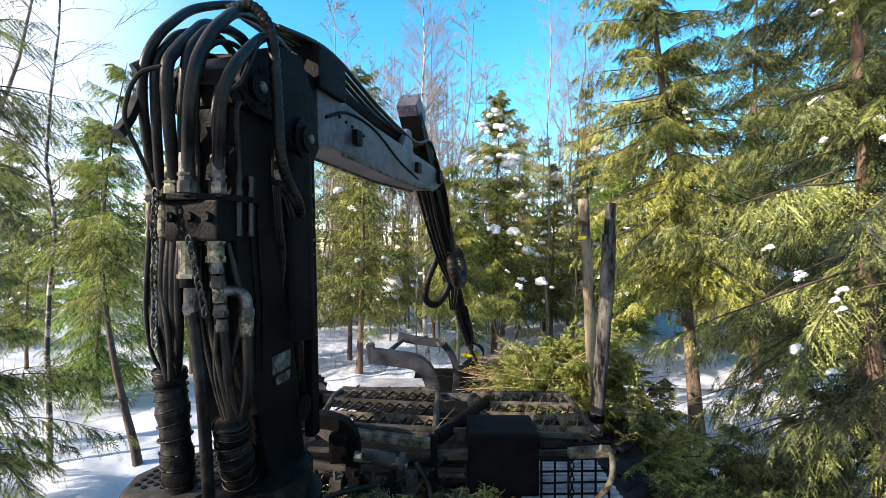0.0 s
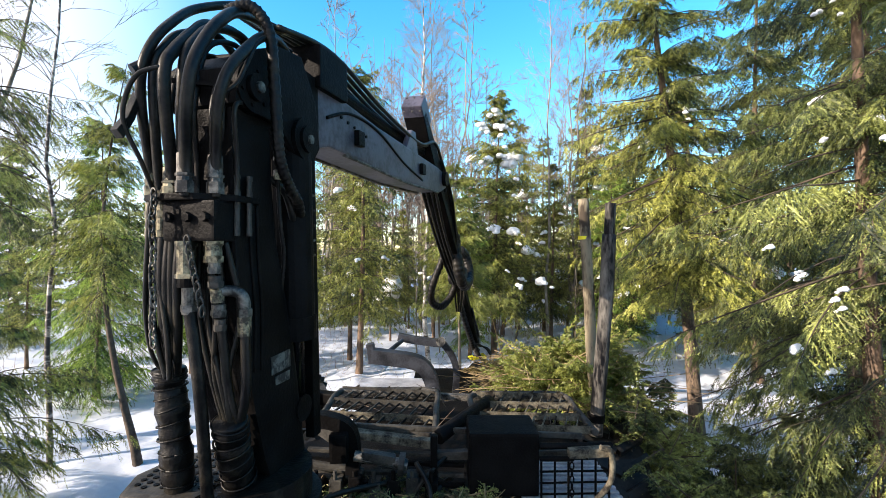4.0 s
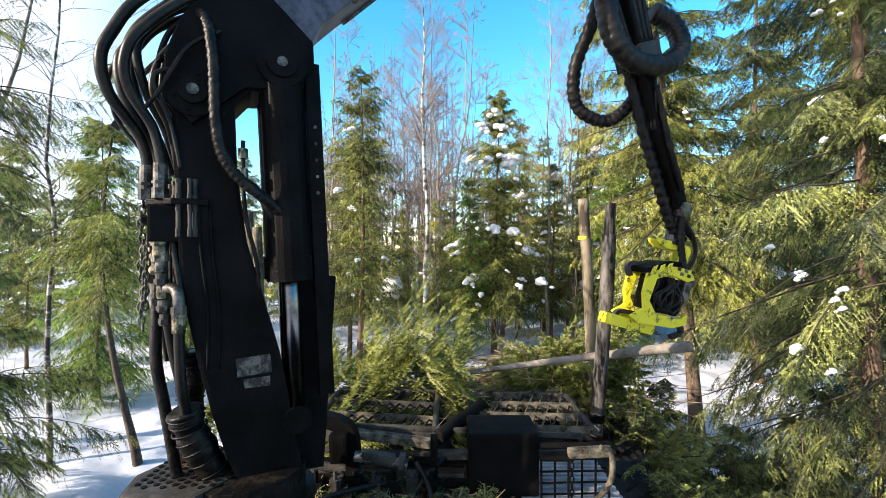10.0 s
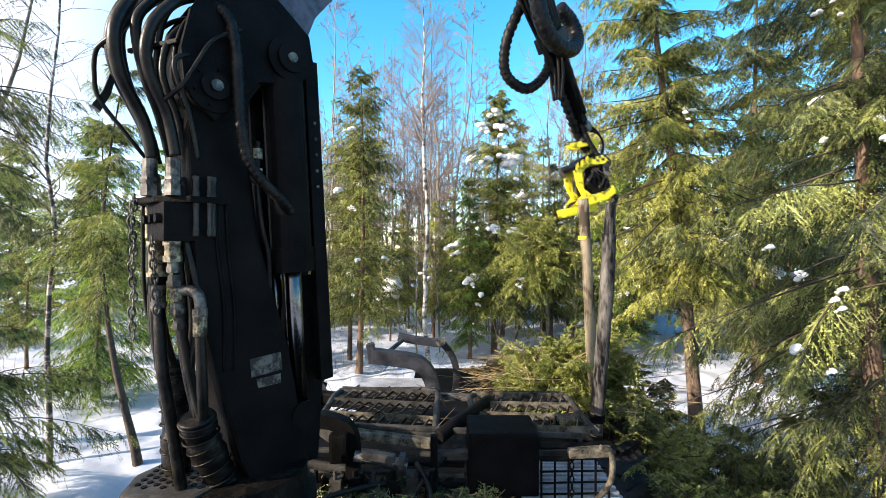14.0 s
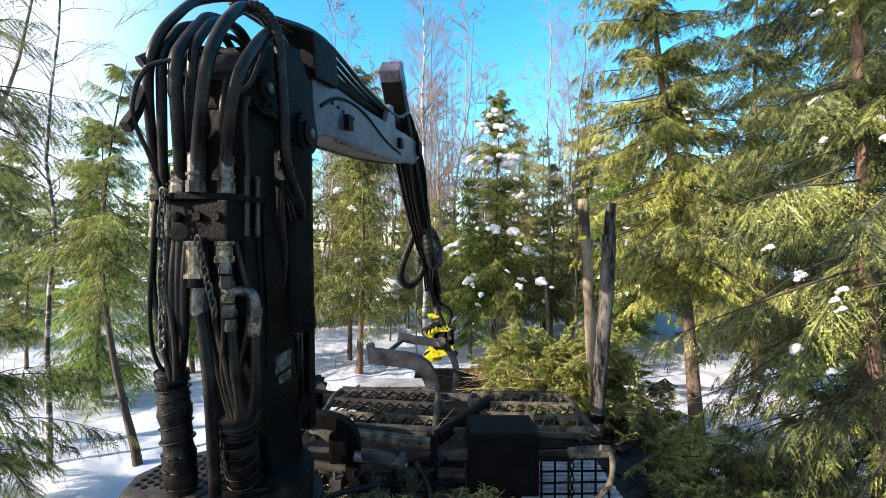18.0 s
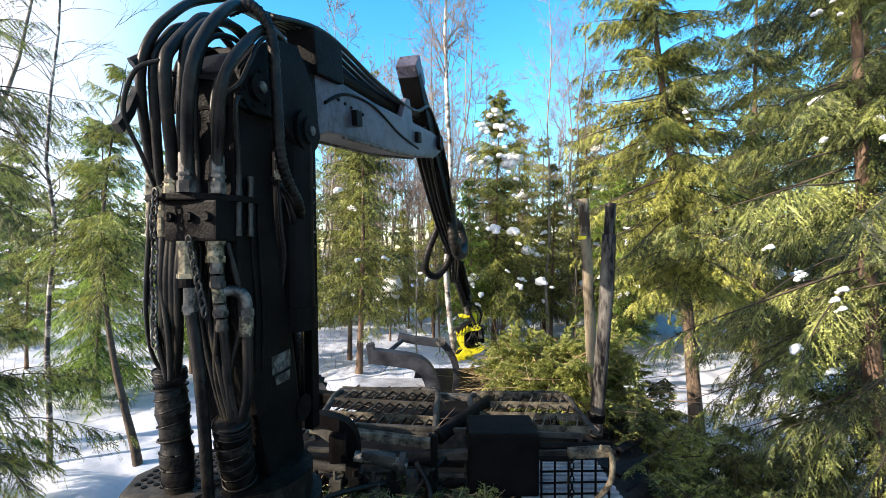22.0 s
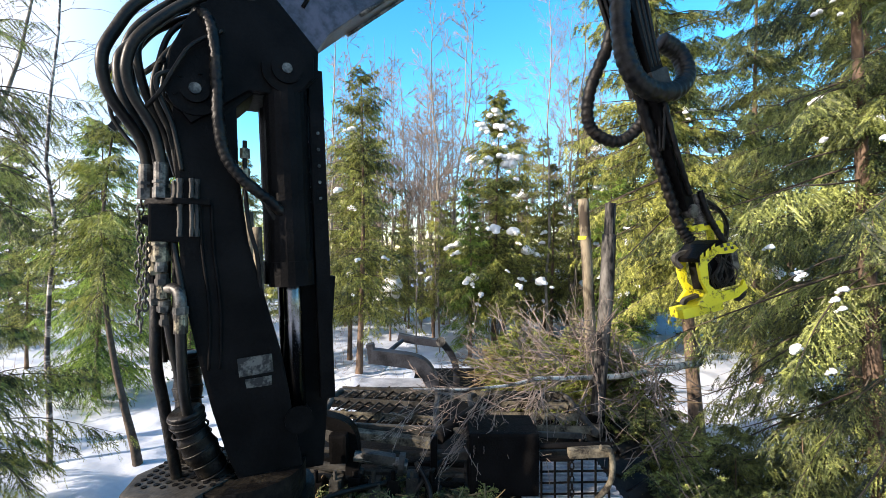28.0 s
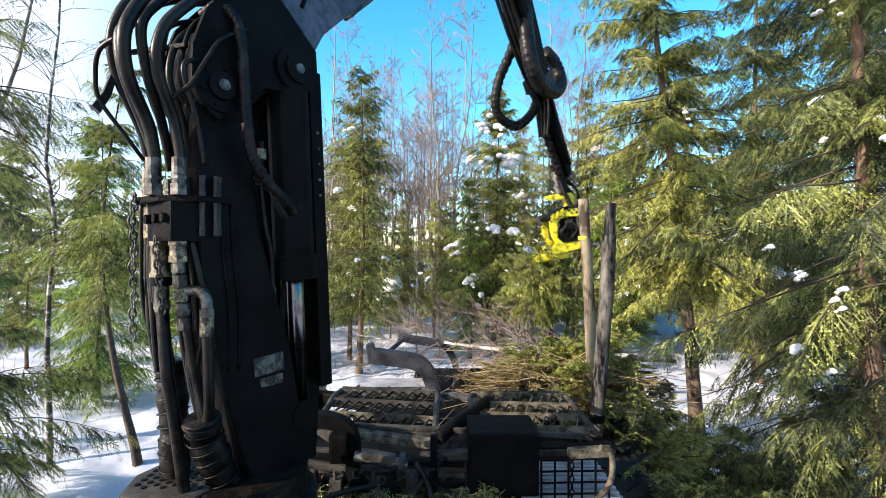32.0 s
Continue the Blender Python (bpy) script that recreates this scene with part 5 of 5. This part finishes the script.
    part("boom_cylinder", add_rod(rod((0, 0.9, 0.34), (0, 2.5, 0.26), 0.07, None, 18), (0, 2.5, 0.26), (0, 3.3, 0.28), 0.04, None, 14), BLACK, boom, "black cylinder on top of the boom")
    for k in range(6):
        x = -0.12 + 0.05 * k
        part("hose", tube([(x, 0.30, 0.52 - 0.02 * k), (x, 0.9, 0.50), (x, 1.8, 0.36), (x, 2.8, 0.28), (x, 3.4, 0.30 + 0.05 * (k % 3)), (x, 3.75, 0.16), (x, 3.85, -0.15)], 0.018, 6, 7), RUBBER, boom, "black hose along the boom", True)
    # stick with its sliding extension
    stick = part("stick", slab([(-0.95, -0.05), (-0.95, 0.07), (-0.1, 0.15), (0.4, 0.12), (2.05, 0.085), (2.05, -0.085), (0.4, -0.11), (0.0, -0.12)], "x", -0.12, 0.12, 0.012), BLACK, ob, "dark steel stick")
    moving["stick"] = stick
    cover = part("end_cover", box((-0.12, -1.08, -0.05), (0.12, -0.74, 0.18), 0.015), GREYSTEEL, stick, "grey cover box with bolts")
    for cx in (-0.09, 0.0, 0.09):
        part("bolt", rod((cx, -1.09, 0.13), (cx, -1.075, 0.13), 0.012, None, 6), RAWSTEEL, cover)
        part("bolt", rod((cx, -1.02, -0.06), (cx, -1.02, -0.045), 0.012, None, 6), RAWSTEEL, cover)
    part("knee_pin", rod((-0.20, 0, 0), (0.20, 0, 0), 0.09, None, 20), BLACK, stick)
    part("collar", box((-0.14, 1.93, -0.115), (0.14, 2.09, 0.115), 0.012), DARKPLATE, stick, "worn steel end collar")
    for k in range(4):
        part("hose", tube([(-0.10 + 0.06 * k, -0.35, -0.16), (-0.11 + 0.06 * k, 0.15, -0.17 - 0.02 * (k % 2)), (-0.12 + 0.05 * k, 0.9, -0.15), (-0.10 + 0.05 * k, 1.6, -0.14), (-0.06 + 0.04 * k, 2.1, -0.10)], 0.021, 6, 8), RUBBER, stick, "black hose along the stick", True)
    for k in range(3):
        part("hose", tube([(0.11 + 0.02 * k, -0.2, 0.12), (0.12 + 0.02 * k, 0.5, 0.14), (0.12, 1.2, 0.12 - 0.06 * k), (0.11, 1.9, 0.05 - 0.05 * k)], 0.017, 6, 7), RUBBER, stick, "black hose along the stick", True)
    ext = part("extension", box((-0.075, -2.6, -0.060), (0.075, -0.05, 0.060), 0.01), BLACK, ob, "dark steel sliding extension")
    moving["extension"] = ext
    part("hanger", add_rod(rod((-0.10, -0.03, 0), (0.10, -0.03, 0), 0.065, None, 16), (0.0, -0.03, -0.01), (0.0, -0.02, 0.01), 0.06, None, 12), RAWSTEEL, ext, "steel hanger joint")
    part("wrapped_hose", tube([(-0.05, -1.3, -0.085), (-0.05, -0.7, -0.09), (-0.03, -0.3, -0.10), (-0.02, 0.08, -0.09), (0.02, 0.25, -0.06)], 0.044, 14, 12, (3, 0.016), True), WRAP, ext, "hose in a spiral wrap", True)
    part("wrapped_hose", tube([(0.09, -1.1, 0.02), (0.11, -0.6, -0.03), (0.10, -0.2, 0.0)], 0.022, 12, 8, (3, 0.006)), WRAP, ext, "hose in a spiral wrap", True)
    # hose loops hanging at the stick's end
    loop = part("hose_loop", tube([(-0.06, -0.26, 0.75), (-0.14, -0.32, 0.28), (-0.28, -0.40, -0.12), (-0.34, -0.32, -0.42), (-0.24, -0.08, -0.54), (-0.12, 0.10, -0.37), (-0.03, 0.12, -0.12)], 0.058, 16, 14, (3, -0.010)), WRAP, ob, "ribbed black hose hanging in a loop", True)
    moving["loop"] = loop
    part("hose", tube([(0.05, -0.40, 0.60), (0.10, -0.43, 0.20), (0.14, -0.37, -0.07), (0.15, -0.15, -0.19), (0.14, 0.19, -0.14), (0.10, 0.42, 0.05), (0.03, 0.42, 0.28), (0.0, 0.20, 0.36)], 0.085, 16, 16, (4, -0.010)), RUBBER, loop, "thick black hose looping round the stick", True)
    for k in range(4):
        part("hose", tube([(-0.06 + 0.04 * k, 0.06, 0.25), (-0.08 + 0.05 * k, 0.10, 0.0), (-0.07 + 0.05 * k, 0.14, -0.35), (-0.05 + 0.03 * k, 0.18, -0.65)], 0.016, 6, 7), RUBBER, loop, "thin black hose", True)
    return ob


crane()


# ---------------------------------------------------------------- the harvester head
def head():
    ob = thing("harvester_head", (0.5, 8.8, 1.4), "yellow harvester head with black hoses hanging from the crane", "harvester head")
    moving["head"] = ob
    ob.scale = (0.66, 0.64, 0.74)
    part("rotator", add_rod(rod((0, 0, 0.22), (0, 0, -0.16), 0.085, None, 18), (0, 0, -0.16), (0, 0, -0.20), 0.12, None, 18), RAWSTEEL, ob, "worn steel rotator")
    part("yoke", slab([(-0.26, -0.17), (0.22, -0.17), (0.26, -0.24), (0.20, -0.50), (0.12, -0.50), (0.13, -0.26), (-0.16, -0.26), (-0.24, -0.22)], "y", -0.11, -0.07, 0.01), YELLOW, ob, "yellow tilt yoke")
    part("yoke", slab([(-0.26, -0.17), (0.22, -0.17), (0.26, -0.24), (0.20, -0.50), (0.12, -0.50), (0.13, -0.26), (-0.16, -0.26), (-0.24, -0.22)], "y", 0.07, 0.11, 0.01), YELLOW, ob, "yellow tilt yoke")
    for y0, y1 in ((-0.26, -0.20), (0.20, 0.26)):
        part("side_frame", slab([(-0.36, -0.58), (-0.10, -0.46), (0.22, -0.46), (0.30, -0.56), (0.20, -0.60), (-0.05, -0.57), (-0.22, -0.66), (-0.25, -0.92), (-0.12, -1.05), (0.24, -1.03), (0.30, -0.96), (0.33, -1.08), (0.15, -1.16), (-0.36, -1.20), (-0.46, -1.14), (-0.30, -1.02), (-0.36, -0.85)], "y", y0, y1, 0.012), YELLOW, ob, "yellow side frame with a window for the hoses")
    hood = part("hood", slab([(-0.38, -0.56), (-0.12, -0.42), (0.05, -0.40), (0.05, -0.46), (-0.12, -0.48), (-0.36, -0.62)], "y", -0.28, 0.28, 0.01), BLACK, ob, "black top cover")
    for k in range(3):
        part("stripe", slab([(-0.33 + 0.10 * k, -0.54 + 0.04 * k), (-0.27 + 0.10 * k, -0.50 + 0.035 * k), (-0.29 + 0.10 * k, -0.60 + 0.04 * k), (-0.35 + 0.10 * k, -0.63 + 0.04 * k)], "y", -0.287, -0.281, 0), YELLOW, hood, "yellow painted stripe")
    part("motor_block", box((-0.20, -0.19, -1.02), (0.22, 0.19, -0.60), 0.03), BLACK, ob, "dark hydraulic motor block")
    rng = random.Random(12)
    for k in range(11):
        a, b, c = rng.uniform(-0.2, 0.2), rng.uniform(-0.22, 0.22), rng.uniform(-0.2, 0.2)
        part("hose", tube([(a, -0.19, -0.60), (a * 0.5 + b * 0.5, -0.22 - rng.uniform(0, 0.08), -0.72), (b, -0.23 - rng.uniform(0, 0.06), -0.84), (c, -0.19, -1.00)], rng.choice((0.011, 0.014, 0.018)), 6, 7), RUBBER if k % 3 else DARKPLATE, ob, "short hydraulic hose", True)
    for sx in (-0.06, 0.30):
        rl = part("feed_roller", rod((sx, 0.10, -0.62), (sx, 0.10, -0.98), 0.115, None, 20), BLACK, ob, "dark spiked feed roller")
        for a in range(10):
            for zz in range(5):
                an = a * math.pi / 5 + zz * 0.3
                c = Vector((sx + 0.115 * math.cos(an), 0.10 + 0.115 * math.sin(an), -0.66 - 0.07 * zz))
                if a % 2:
                    part("spike", rod(c, c + Vector((0.03 * math.cos(an), 0.03 * math.sin(an), 0)), 0.014, 0.004, 5), RAWSTEEL, rl)
    for z, s in ((-0.50, 1), (-1.10, 0.85)):
        part("delimbing_knife", bent_bar([(0.18, -0.12, z), (0.36, -0.10, z - 0.03), (0.44, 0.0, z - 0.10), (0.36, 0.05, z - 0.20 * s)], 0.09, 0.05), DARKPLATE if s < 1 else RAWSTEEL, ob, "curved delimbing knife")
        part("delimbing_knife", bent_bar([(-0.20, 0.12, z), (-0.40, 0.12, z - 0.02), (-0.46, 0.10, z - 0.08), (-0.42, 0.05, z - 0.18 * s)], 0.09, 0.05), DARKPLATE, ob, "curved delimbing knife")
    part("saw_box", box((-0.66, -0.16, -1.30), (-0.02, 0.16, -1.17), 0.03), YELLOW, ob, "yellow saw housing")
    for k in range(5):
        part("worn_patch", box((0.02 + 0.05 * k, -0.268, -0.50 - 0.05 * (k % 2)), (0.07 + 0.05 * k, -0.262, -0.46 - 0.05 * (k % 2)), 0.004), RAWSTEEL, ob, "paint worn to bare steel")
    part("guard_plate", box((0.20, -0.22, -0.82), (0.30, -0.14, -0.58), 0.015), RAWSTEEL, ob, "bare worn steel guard")
    for k in range(4):
        part("hose", tube([(0.0, -0.06 + 0.04 * k, 0.12), (0.12, -0.06 + 0.04 * k, 0.10 - 0.02 * k), (0.30 + 0.02 * k, -0.05 + 0.04 * k, -0.06), (0.38 + 0.02 * k, -0.04 + 0.04 * k, -0.26), (0.30, -0.03 + 0.04 * k, -0.50)], 0.020, 8, 8), RUBBER, ob, "black hose bowing out beside the yoke", True)
    part("wrapped_hose", tube([(-0.02, -0.12, 0.25), (0.02, -0.14, -0.05), (0.10, -0.16, -0.30), (0.18, -0.20, -0.52)], 0.042, 12, 10, (3, 0.008)), WRAP, ob, "hose in a spiral wrap", True)
    return ob


head()


# ---------------------------------------------------------------- trees that the machine cuts
def cut_trees():
    m = spruce_meshes(133, 4.9, 1.0, 0.42, 75, 8, 3, 0.013, twiglets=13, droop=0.2, leaf=NEEDLE_FRESH, bark=GREYBARK, thick=0.042, hair=4)
    moving["spruce"] = tree("felled_spruce", m, (0.3, 9.2, 0), 0, 1.0, "small green spruce that the harvester head cuts and delimbs", "spruces")
    b = bare_meshes(140, 4.7, 0.060, 1.0, 8, BIRCH_WHITE, 0.5, tip=0.45)
    moving["birch"] = tree("felled_birch", b, (-0.2, 9.6, 0), 0, 1.0, "slender white birch stem that the harvester head cuts", "bare trees")
    tail = [v.co for v in b[0].vertices][-5:]
    moving["joint"] = sum(tail, Vector()) / len(tail)
    top = bare_meshes(141, 4.0, 0.046, 0.8, 50, BIRCH_WHITE, 0.15, fine=8)
    moving["birch_top"] = tree("cut_birch", top, (-0.2, 9.6, 4.7), 0, 1.0, "twiggy crown of the cut birch", "bare trees")
    rng = np.random.default_rng(77)
    ob = thing("bough_bundle", (1.1, 5.4, 1.5), "loose bundle of green spruce boughs with dry sticks", "branches")
    nv, nf, sv, sf = boughs(rng, 90, (0, 0, 0), (0.36, 0.3, 0.30), 0.45, 0.03, 0.8)
    for nm, me in (("needles", soup("needles", nv, nf, NEEDLE_FRESH)), ("brushwood", soup("brushwood", sv, sf, DEAD))):
        p = new(nm, me)
        p.parent = ob
    moving["bundle"] = ob
    ob = thing("dry_brush", (1.5, 6.6, 1.2), "tangle of brown dry twigs and withered boughs", "branches")
    nv, nf, sv, sf = boughs(rng, 150, (0, 0, 0), (0.80, 0.35, 0.24), 0.42, 0.024, 0.2)
    n = 240
    a = rng.uniform(-1, 1, (n, 3)) * np.array([0.85, 0.4, 0.24])
    d = unit(rng.normal(0, 1, (n, 3)) * np.array([1, 0.5, 0.13]))
    ln = rng.uniform(0.3, 1.2, (n, 1))
    tv, tf = prisms(a - d * ln * 0.5, a + d * ln * 0.5, rng.uniform(0.003, 0.009, n), np.full(n, 0.002), 4)
    for nm, me in (("needles", soup("needles", nv, nf, BROWN)), ("brushwood", soup("brushwood", sv, sf, DEAD)), ("twig_tangle", soup("twig_tangle", tv, tf, DEAD))):
        p = new(nm, me)
        p.parent = ob
    moving["dry"] = ob


cut_trees()


# ---------------------------------------------------------------- moves
# seconds, slew, boom lift, stick angle (degrees), reach of the stick (metres)
CRANE_ROWS_A = ((0, 13.5, 2.5, -41, 4.11), (1, 13.6, 1.9, -40.7, 4.18), (2, 14.1, 1.9, -41.3, 4.05), (3, 13.8, 2.5, -41.4, 4.06), (3.5, 13.9, 2.1, -41, 4.12), (5.5, 20, 3.9, -44.9, 3.33), (6, 21.4, 7.1, -40.4, 3.08), (6.5, 22.7, 13.9, -32.6, 3.23), (7, 24, 19.8, -28.8, 3.32), (7.5, 25.7, 25.9, -41.7, 2.94), (8, 34.3, 36.4, -53.9, 2.62), (8.5, 46.6, 38.7, -74.3, 2.44), (9, 53.6, 50.2, -63.8, 3.645), (9.5, 59.6, 49.1, -68.1, 3.59), (10, 64.5, 47.3, -69, 3.39), (10.5, 65, 46.6, -69.8, 3.4), (11, 65, 45.1, -69.5, 3.41), (11.5, 65, 44, -70.7, 3.38))
CRANE_ROWS_B = ((12, 65, 43.5, -71.8, 3.36), (12.5, 62.8, 43.8, -69.4, 3.417), (13, 59, 45.6, -64.8, 3.465), (13.5, 51.6, 49.7, -56, 3.33), (14, 43.1, 54.1, -48.8, 3.1), (14.5, 35, 54, -43.3, 2.92), (15.5, 21.9, 32.9, -28.7, 2.54), (16.5, 13, 24.9, -38.3, 2.65), (17, 10.9, 18.4, -37.1, 2.7), (17.5, 9.7, 13.7, -41.3, 2.84), (18, 8.9, 8.2, -43.5, 3.2), (18.5, 9, 4.3, -41.1, 3.82), (19, 9.3, 2.6, -39.1, 4.17), (20, 9.5, 2.6, -39.4, 4.28), (21, 10.7, 3.7, -37.7, 4.47), (21.5, 11.9, 5.4, -39.4, 4.12), (22, 13.7, 9.2, -40.1, 3.57), (22.5, 18.2, 16.9, -36.2, 3.09))
CRANE_ROWS_C = ((23, 22.9, 24.4, -46.2, 2.67), (23.5, 32.1, 33.9, -61.5, 2.61), (24, 46.5, 37.9, -78, 2.53), (24.5, 55.8, 50.6, -64.2, 3.27), (25, 65, 48.4, -69.9, 3.231), (25.5, 65, 46.5, -69, 3.342), (26.5, 63.4, 45.3, -67.9, 3.341), (27.5, 61.8, 44.2, -66.4, 3.32), (28, 61.8, 43.5, -64.9, 3.29), (29, 61.8, 42.3, -67.4, 3.26), (30, 61.8, 43.8, -65.6, 3.38), (30.5, 60.1, 43.3, -64.3, 3.495), (31, 54.5, 44.2, -60.8, 3.631), (31.5, 46.4, 47.3, -51.8, 3.53), (32, 38, 47.8, -51.1, 3.31))
HEAD_ROWS_A = ((0, 0.51, 8.75, 1.42, 10), (1, 0.54, 8.81, 1.36, 10), (2, 0.56, 8.68, 1.41, 9), (3, 0.53, 8.69, 1.44, 10), (3.5, 0.56, 8.74, 1.39, 10), (5.5, 0.96, 7.83, 1.86, 13), (6, 1.08, 7.75, 2.42, 12), (6.5, 1.31, 7.98, 3.11, 9), (7, 1.47, 7.99, 3.62, 10), (7.5, 1.26, 7.14, 3.62, 8), (8, 1.37, 5.92, 4.04, 15), (8.5, 1.35, 4.67, 3.92, 11), (9, 1.972, 4.63, 3.578, 10), (9.5, 2.0, 4.21, 3.46, 0), (10, 2.05, 3.94, 3.52, -15), (10.5, 2.18, 3.91, 3.59, -6), (11, 2.29, 3.94, 3.57, 5), (11.5, 2.27, 3.93, 3.52, 3))
HEAD_ROWS_B = ((12, 2.23, 3.91, 3.49, 5), (12.5, 2.279, 4.09, 3.481, 8), (13, 2.317, 4.4, 3.603, 15), (13.5, 2.09, 4.9, 4.02, 20), (14, 1.63, 5.29, 4.74, 12), (14.5, 1.28, 5.71, 4.95, -10), (15.5, 0.87, 7.1, 4.75, -6), (16.5, 0.15, 7.44, 3.87, 1), (17, 0.01, 7.69, 3.5, 3), (17.5, -0.09, 7.78, 2.96, 4), (18, -0.12, 8.05, 2.29, 6), (18.5, -0.02, 8.62, 1.73, 9), (19, 0.07, 8.98, 1.49, 8), (20, 0.1, 9.05, 1.41, 7), (21, 0.28, 9.24, 1.47, 8), (21.5, 0.35, 8.86, 1.69, 8), (22, 0.44, 8.34, 2.25, 8), (22.5, 0.78, 7.87, 3.21, 12))
HEAD_ROWS_C = ((23, 0.91, 6.96, 3.56, 12), (23.5, 1.12, 5.84, 3.73, 10), (24, 1.27, 4.6, 3.93, 10), (24.5, 1.85, 4.39, 3.88, 12), (25, 1.992, 3.83, 3.748, 2), (25.5, 2.203, 3.91, 3.647, 4), (26.5, 2.276, 4.06, 3.654, 15), (27.5, 2.37, 4.21, 3.68, 12), (28, 2.46, 4.26, 3.71, 12), (29, 2.37, 4.21, 3.62, 12), (30, 2.44, 4.25, 3.62, 10), (30.5, 2.471, 4.41, 3.469, 10), (31, 2.391, 4.85, 3.438, 15), (31.5, 2.17, 5.47, 3.9, 22), (32, 1.50, 5.79, 4.18, 8))


def motions():
    crane_rows = CRANE_ROWS_A + CRANE_ROWS_B + CRANE_ROWS_C
    head_rows = HEAD_ROWS_A + HEAD_ROWS_B + HEAD_ROWS_C
    joint = moving.pop("joint")
    keys = {k: [] for k in moving}
    for t, slew, lift, arm, reach in crane_rows:
        keys["crane"].append((t, pose(*CRANE, 0, 0, -slew)))
        boom = pose(*PIN, lift)
        keys["boom"].append((t, boom))
        knee = boom @ Vector((0, BOOM, 0))
        keys["stick"].append((t, pose(*knee, arm)))
        end = pose(*knee, arm) @ Vector((0, reach, 0))
        keys["extension"].append((t, pose(*end, arm)))
        bracket = pose(*knee, arm) @ Vector((0, 1.95, 0))
        keys["loop"].append((t, pose(*bracket)))
        keys["guide"].append((t, pose(-0.045, -0.43, 1.46 + 0.004 * max(lift - 3, 0), 0.12 * (lift - 5))))
        eye = boom @ LIFT_EYE
        d = eye - LIFT_FOOT
        tilt = math.degrees(math.atan2(d.z, d.y))
        for sx in (-0.11, 0.11):
            keys["barrel", sx].append((t, pose(sx, eye.y, eye.z, tilt)))
            keys["rod", sx].append((t, pose(sx, LIFT_FOOT.y, LIFT_FOOT.z, tilt)))
    for t, x, y, z, lean in head_rows:
        keys["head"].append((t, pose(x, y, z - 0.14, 0, -lean, 8)))
    for t, x, y, z, lean, turn in ((0, 0.3, 9.2, 0.0, 0, 0), (5.0, 0.35, 9.1, 0.05, 0, 0), (5.5, 0.75, 8.4, 0.6, 1, 0), (6, 0.95, 7.9, 1.2, 2, 0), (6.5, 1.2, 8.0, 1.9, 2, 0), (7, 1.35, 7.9, 2.4, 1, 0), (7.5, 1.25, 7.2, 2.5, -1, 0),
                                   (8, 1.46, 6.3, 3.1, -5, 0), (8.5, 1.62, 5.2, 3.0, -17, 0), (9, 2.0, 4.7, 2.6, -66, 0), (9.5, 1.95, 4.4, 2.2, -95, -4), (10, 2.15, 4.4, 2.2, -98, -6), (10.5, 3.3, 5.0, 1.9, -95, 8)):
        keys["spruce"].append((t, pose(x, y, z, 0, lean, turn)))
    for t in (11, 11.5, 32):
        keys["spruce"].append((t, pose(4.6 if t == 11 else 4.9, 6.6, 0.7 if t == 11 else 0.20, 0, -91, 18)))
    birch_rows = [(0, -0.2, 9.6, 0.05, -1.3, 0), (21, -0.2, 9.6, 0.05, -1.3, 0), (21.5, 0.0, 9.2, 0.5, -1.3, 0), (22, 0.25, 8.6, 1.1, -1, 0), (22.5, 0.6, 8.1, 2.1, -2, 0), (23, 0.9, 7.0, 2.5, -4, 0), (23.5, 1.3, 6.1, 2.8, -6, 0), (24, 1.55, 5.1, 2.9, -10, 0)]
    birch_rows += [(24.5, 2.05, 4.5, 3.0, -36, -5), (25, 2.1, 4.0, 2.9, -64, -18), (25.5, 2.3, 4.2, 2.6, -103, -36), (26.2, 3.8, 5.0, 1.3, -95, -15), (26.9, 5.8, 5.6, 0.2, -90, 0), (32, 5.8, 5.6, 0.2, -90, 0)]
    for t, x, y, z, lean, turn in birch_rows:
        keys["birch"].append((t, pose(x, y, z, 0, lean, turn)))
        if t <= 25.5:
            keys["birch_top"].append((t, pose(x, y, z, 0, lean, turn) @ Matrix.Translation(joint)))
    for t, x, y, z, lean, turn in ((26.5, 1.6, 5.6, 2.1, -93, 0), (27.5, 2.9, 5.3, 2.14, -90, 16), (28, 3.0, 5.45, 1.78, -85, 35), (28.5, 3.05, 5.45, 1.92, -84, 30), (29, 2.35, 5.1, 1.98, -92, -25), (32, 2.35, 5.1, 1.95, -92, -25)):
        keys["birch_top"].append((t, pose(x, y, z, 0, lean, turn)))
    for t, x, y, z, turn in ((0, 1.05, 5.4, 1.4, 0), (13, 1.05, 5.4, 1.45, 0), (13.5, 1.2, 5.3, 2.0, 10), (14, 1.22, 5.4, 3.1, 25), (14.5, 0.95, 5.8, 3.2, 40), (15.5, 0.9, 6.2, 2.4, 30), (16.5, 1.0, 5.5, 1.75, 0), (31, 1.0, 5.5, 1.7, 0), (31.5, 1.15, 5.6, 2.0, 10), (32, 1.35, 5.8, 2.75, 20)):
        keys["bundle"].append((t, pose(x, y, z, 0, turn, 0)))
    for t, x, y, z in ((0, 1.5, 6.7, 1.3), (25.5, 1.5, 6.7, 1.3), (27.5, 1.45, 5.9, 1.55), (28.5, 1.4, 5.4, 1.72), (29, 1.35, 5.1, 1.68), (32, 1.35, 5.1, 1.66)):
        keys["dry"].append((t, pose(x, y, z, 0, 0, 0)))
    for k, ob in moving.items():
        walk(ob, keys[k])


motions()
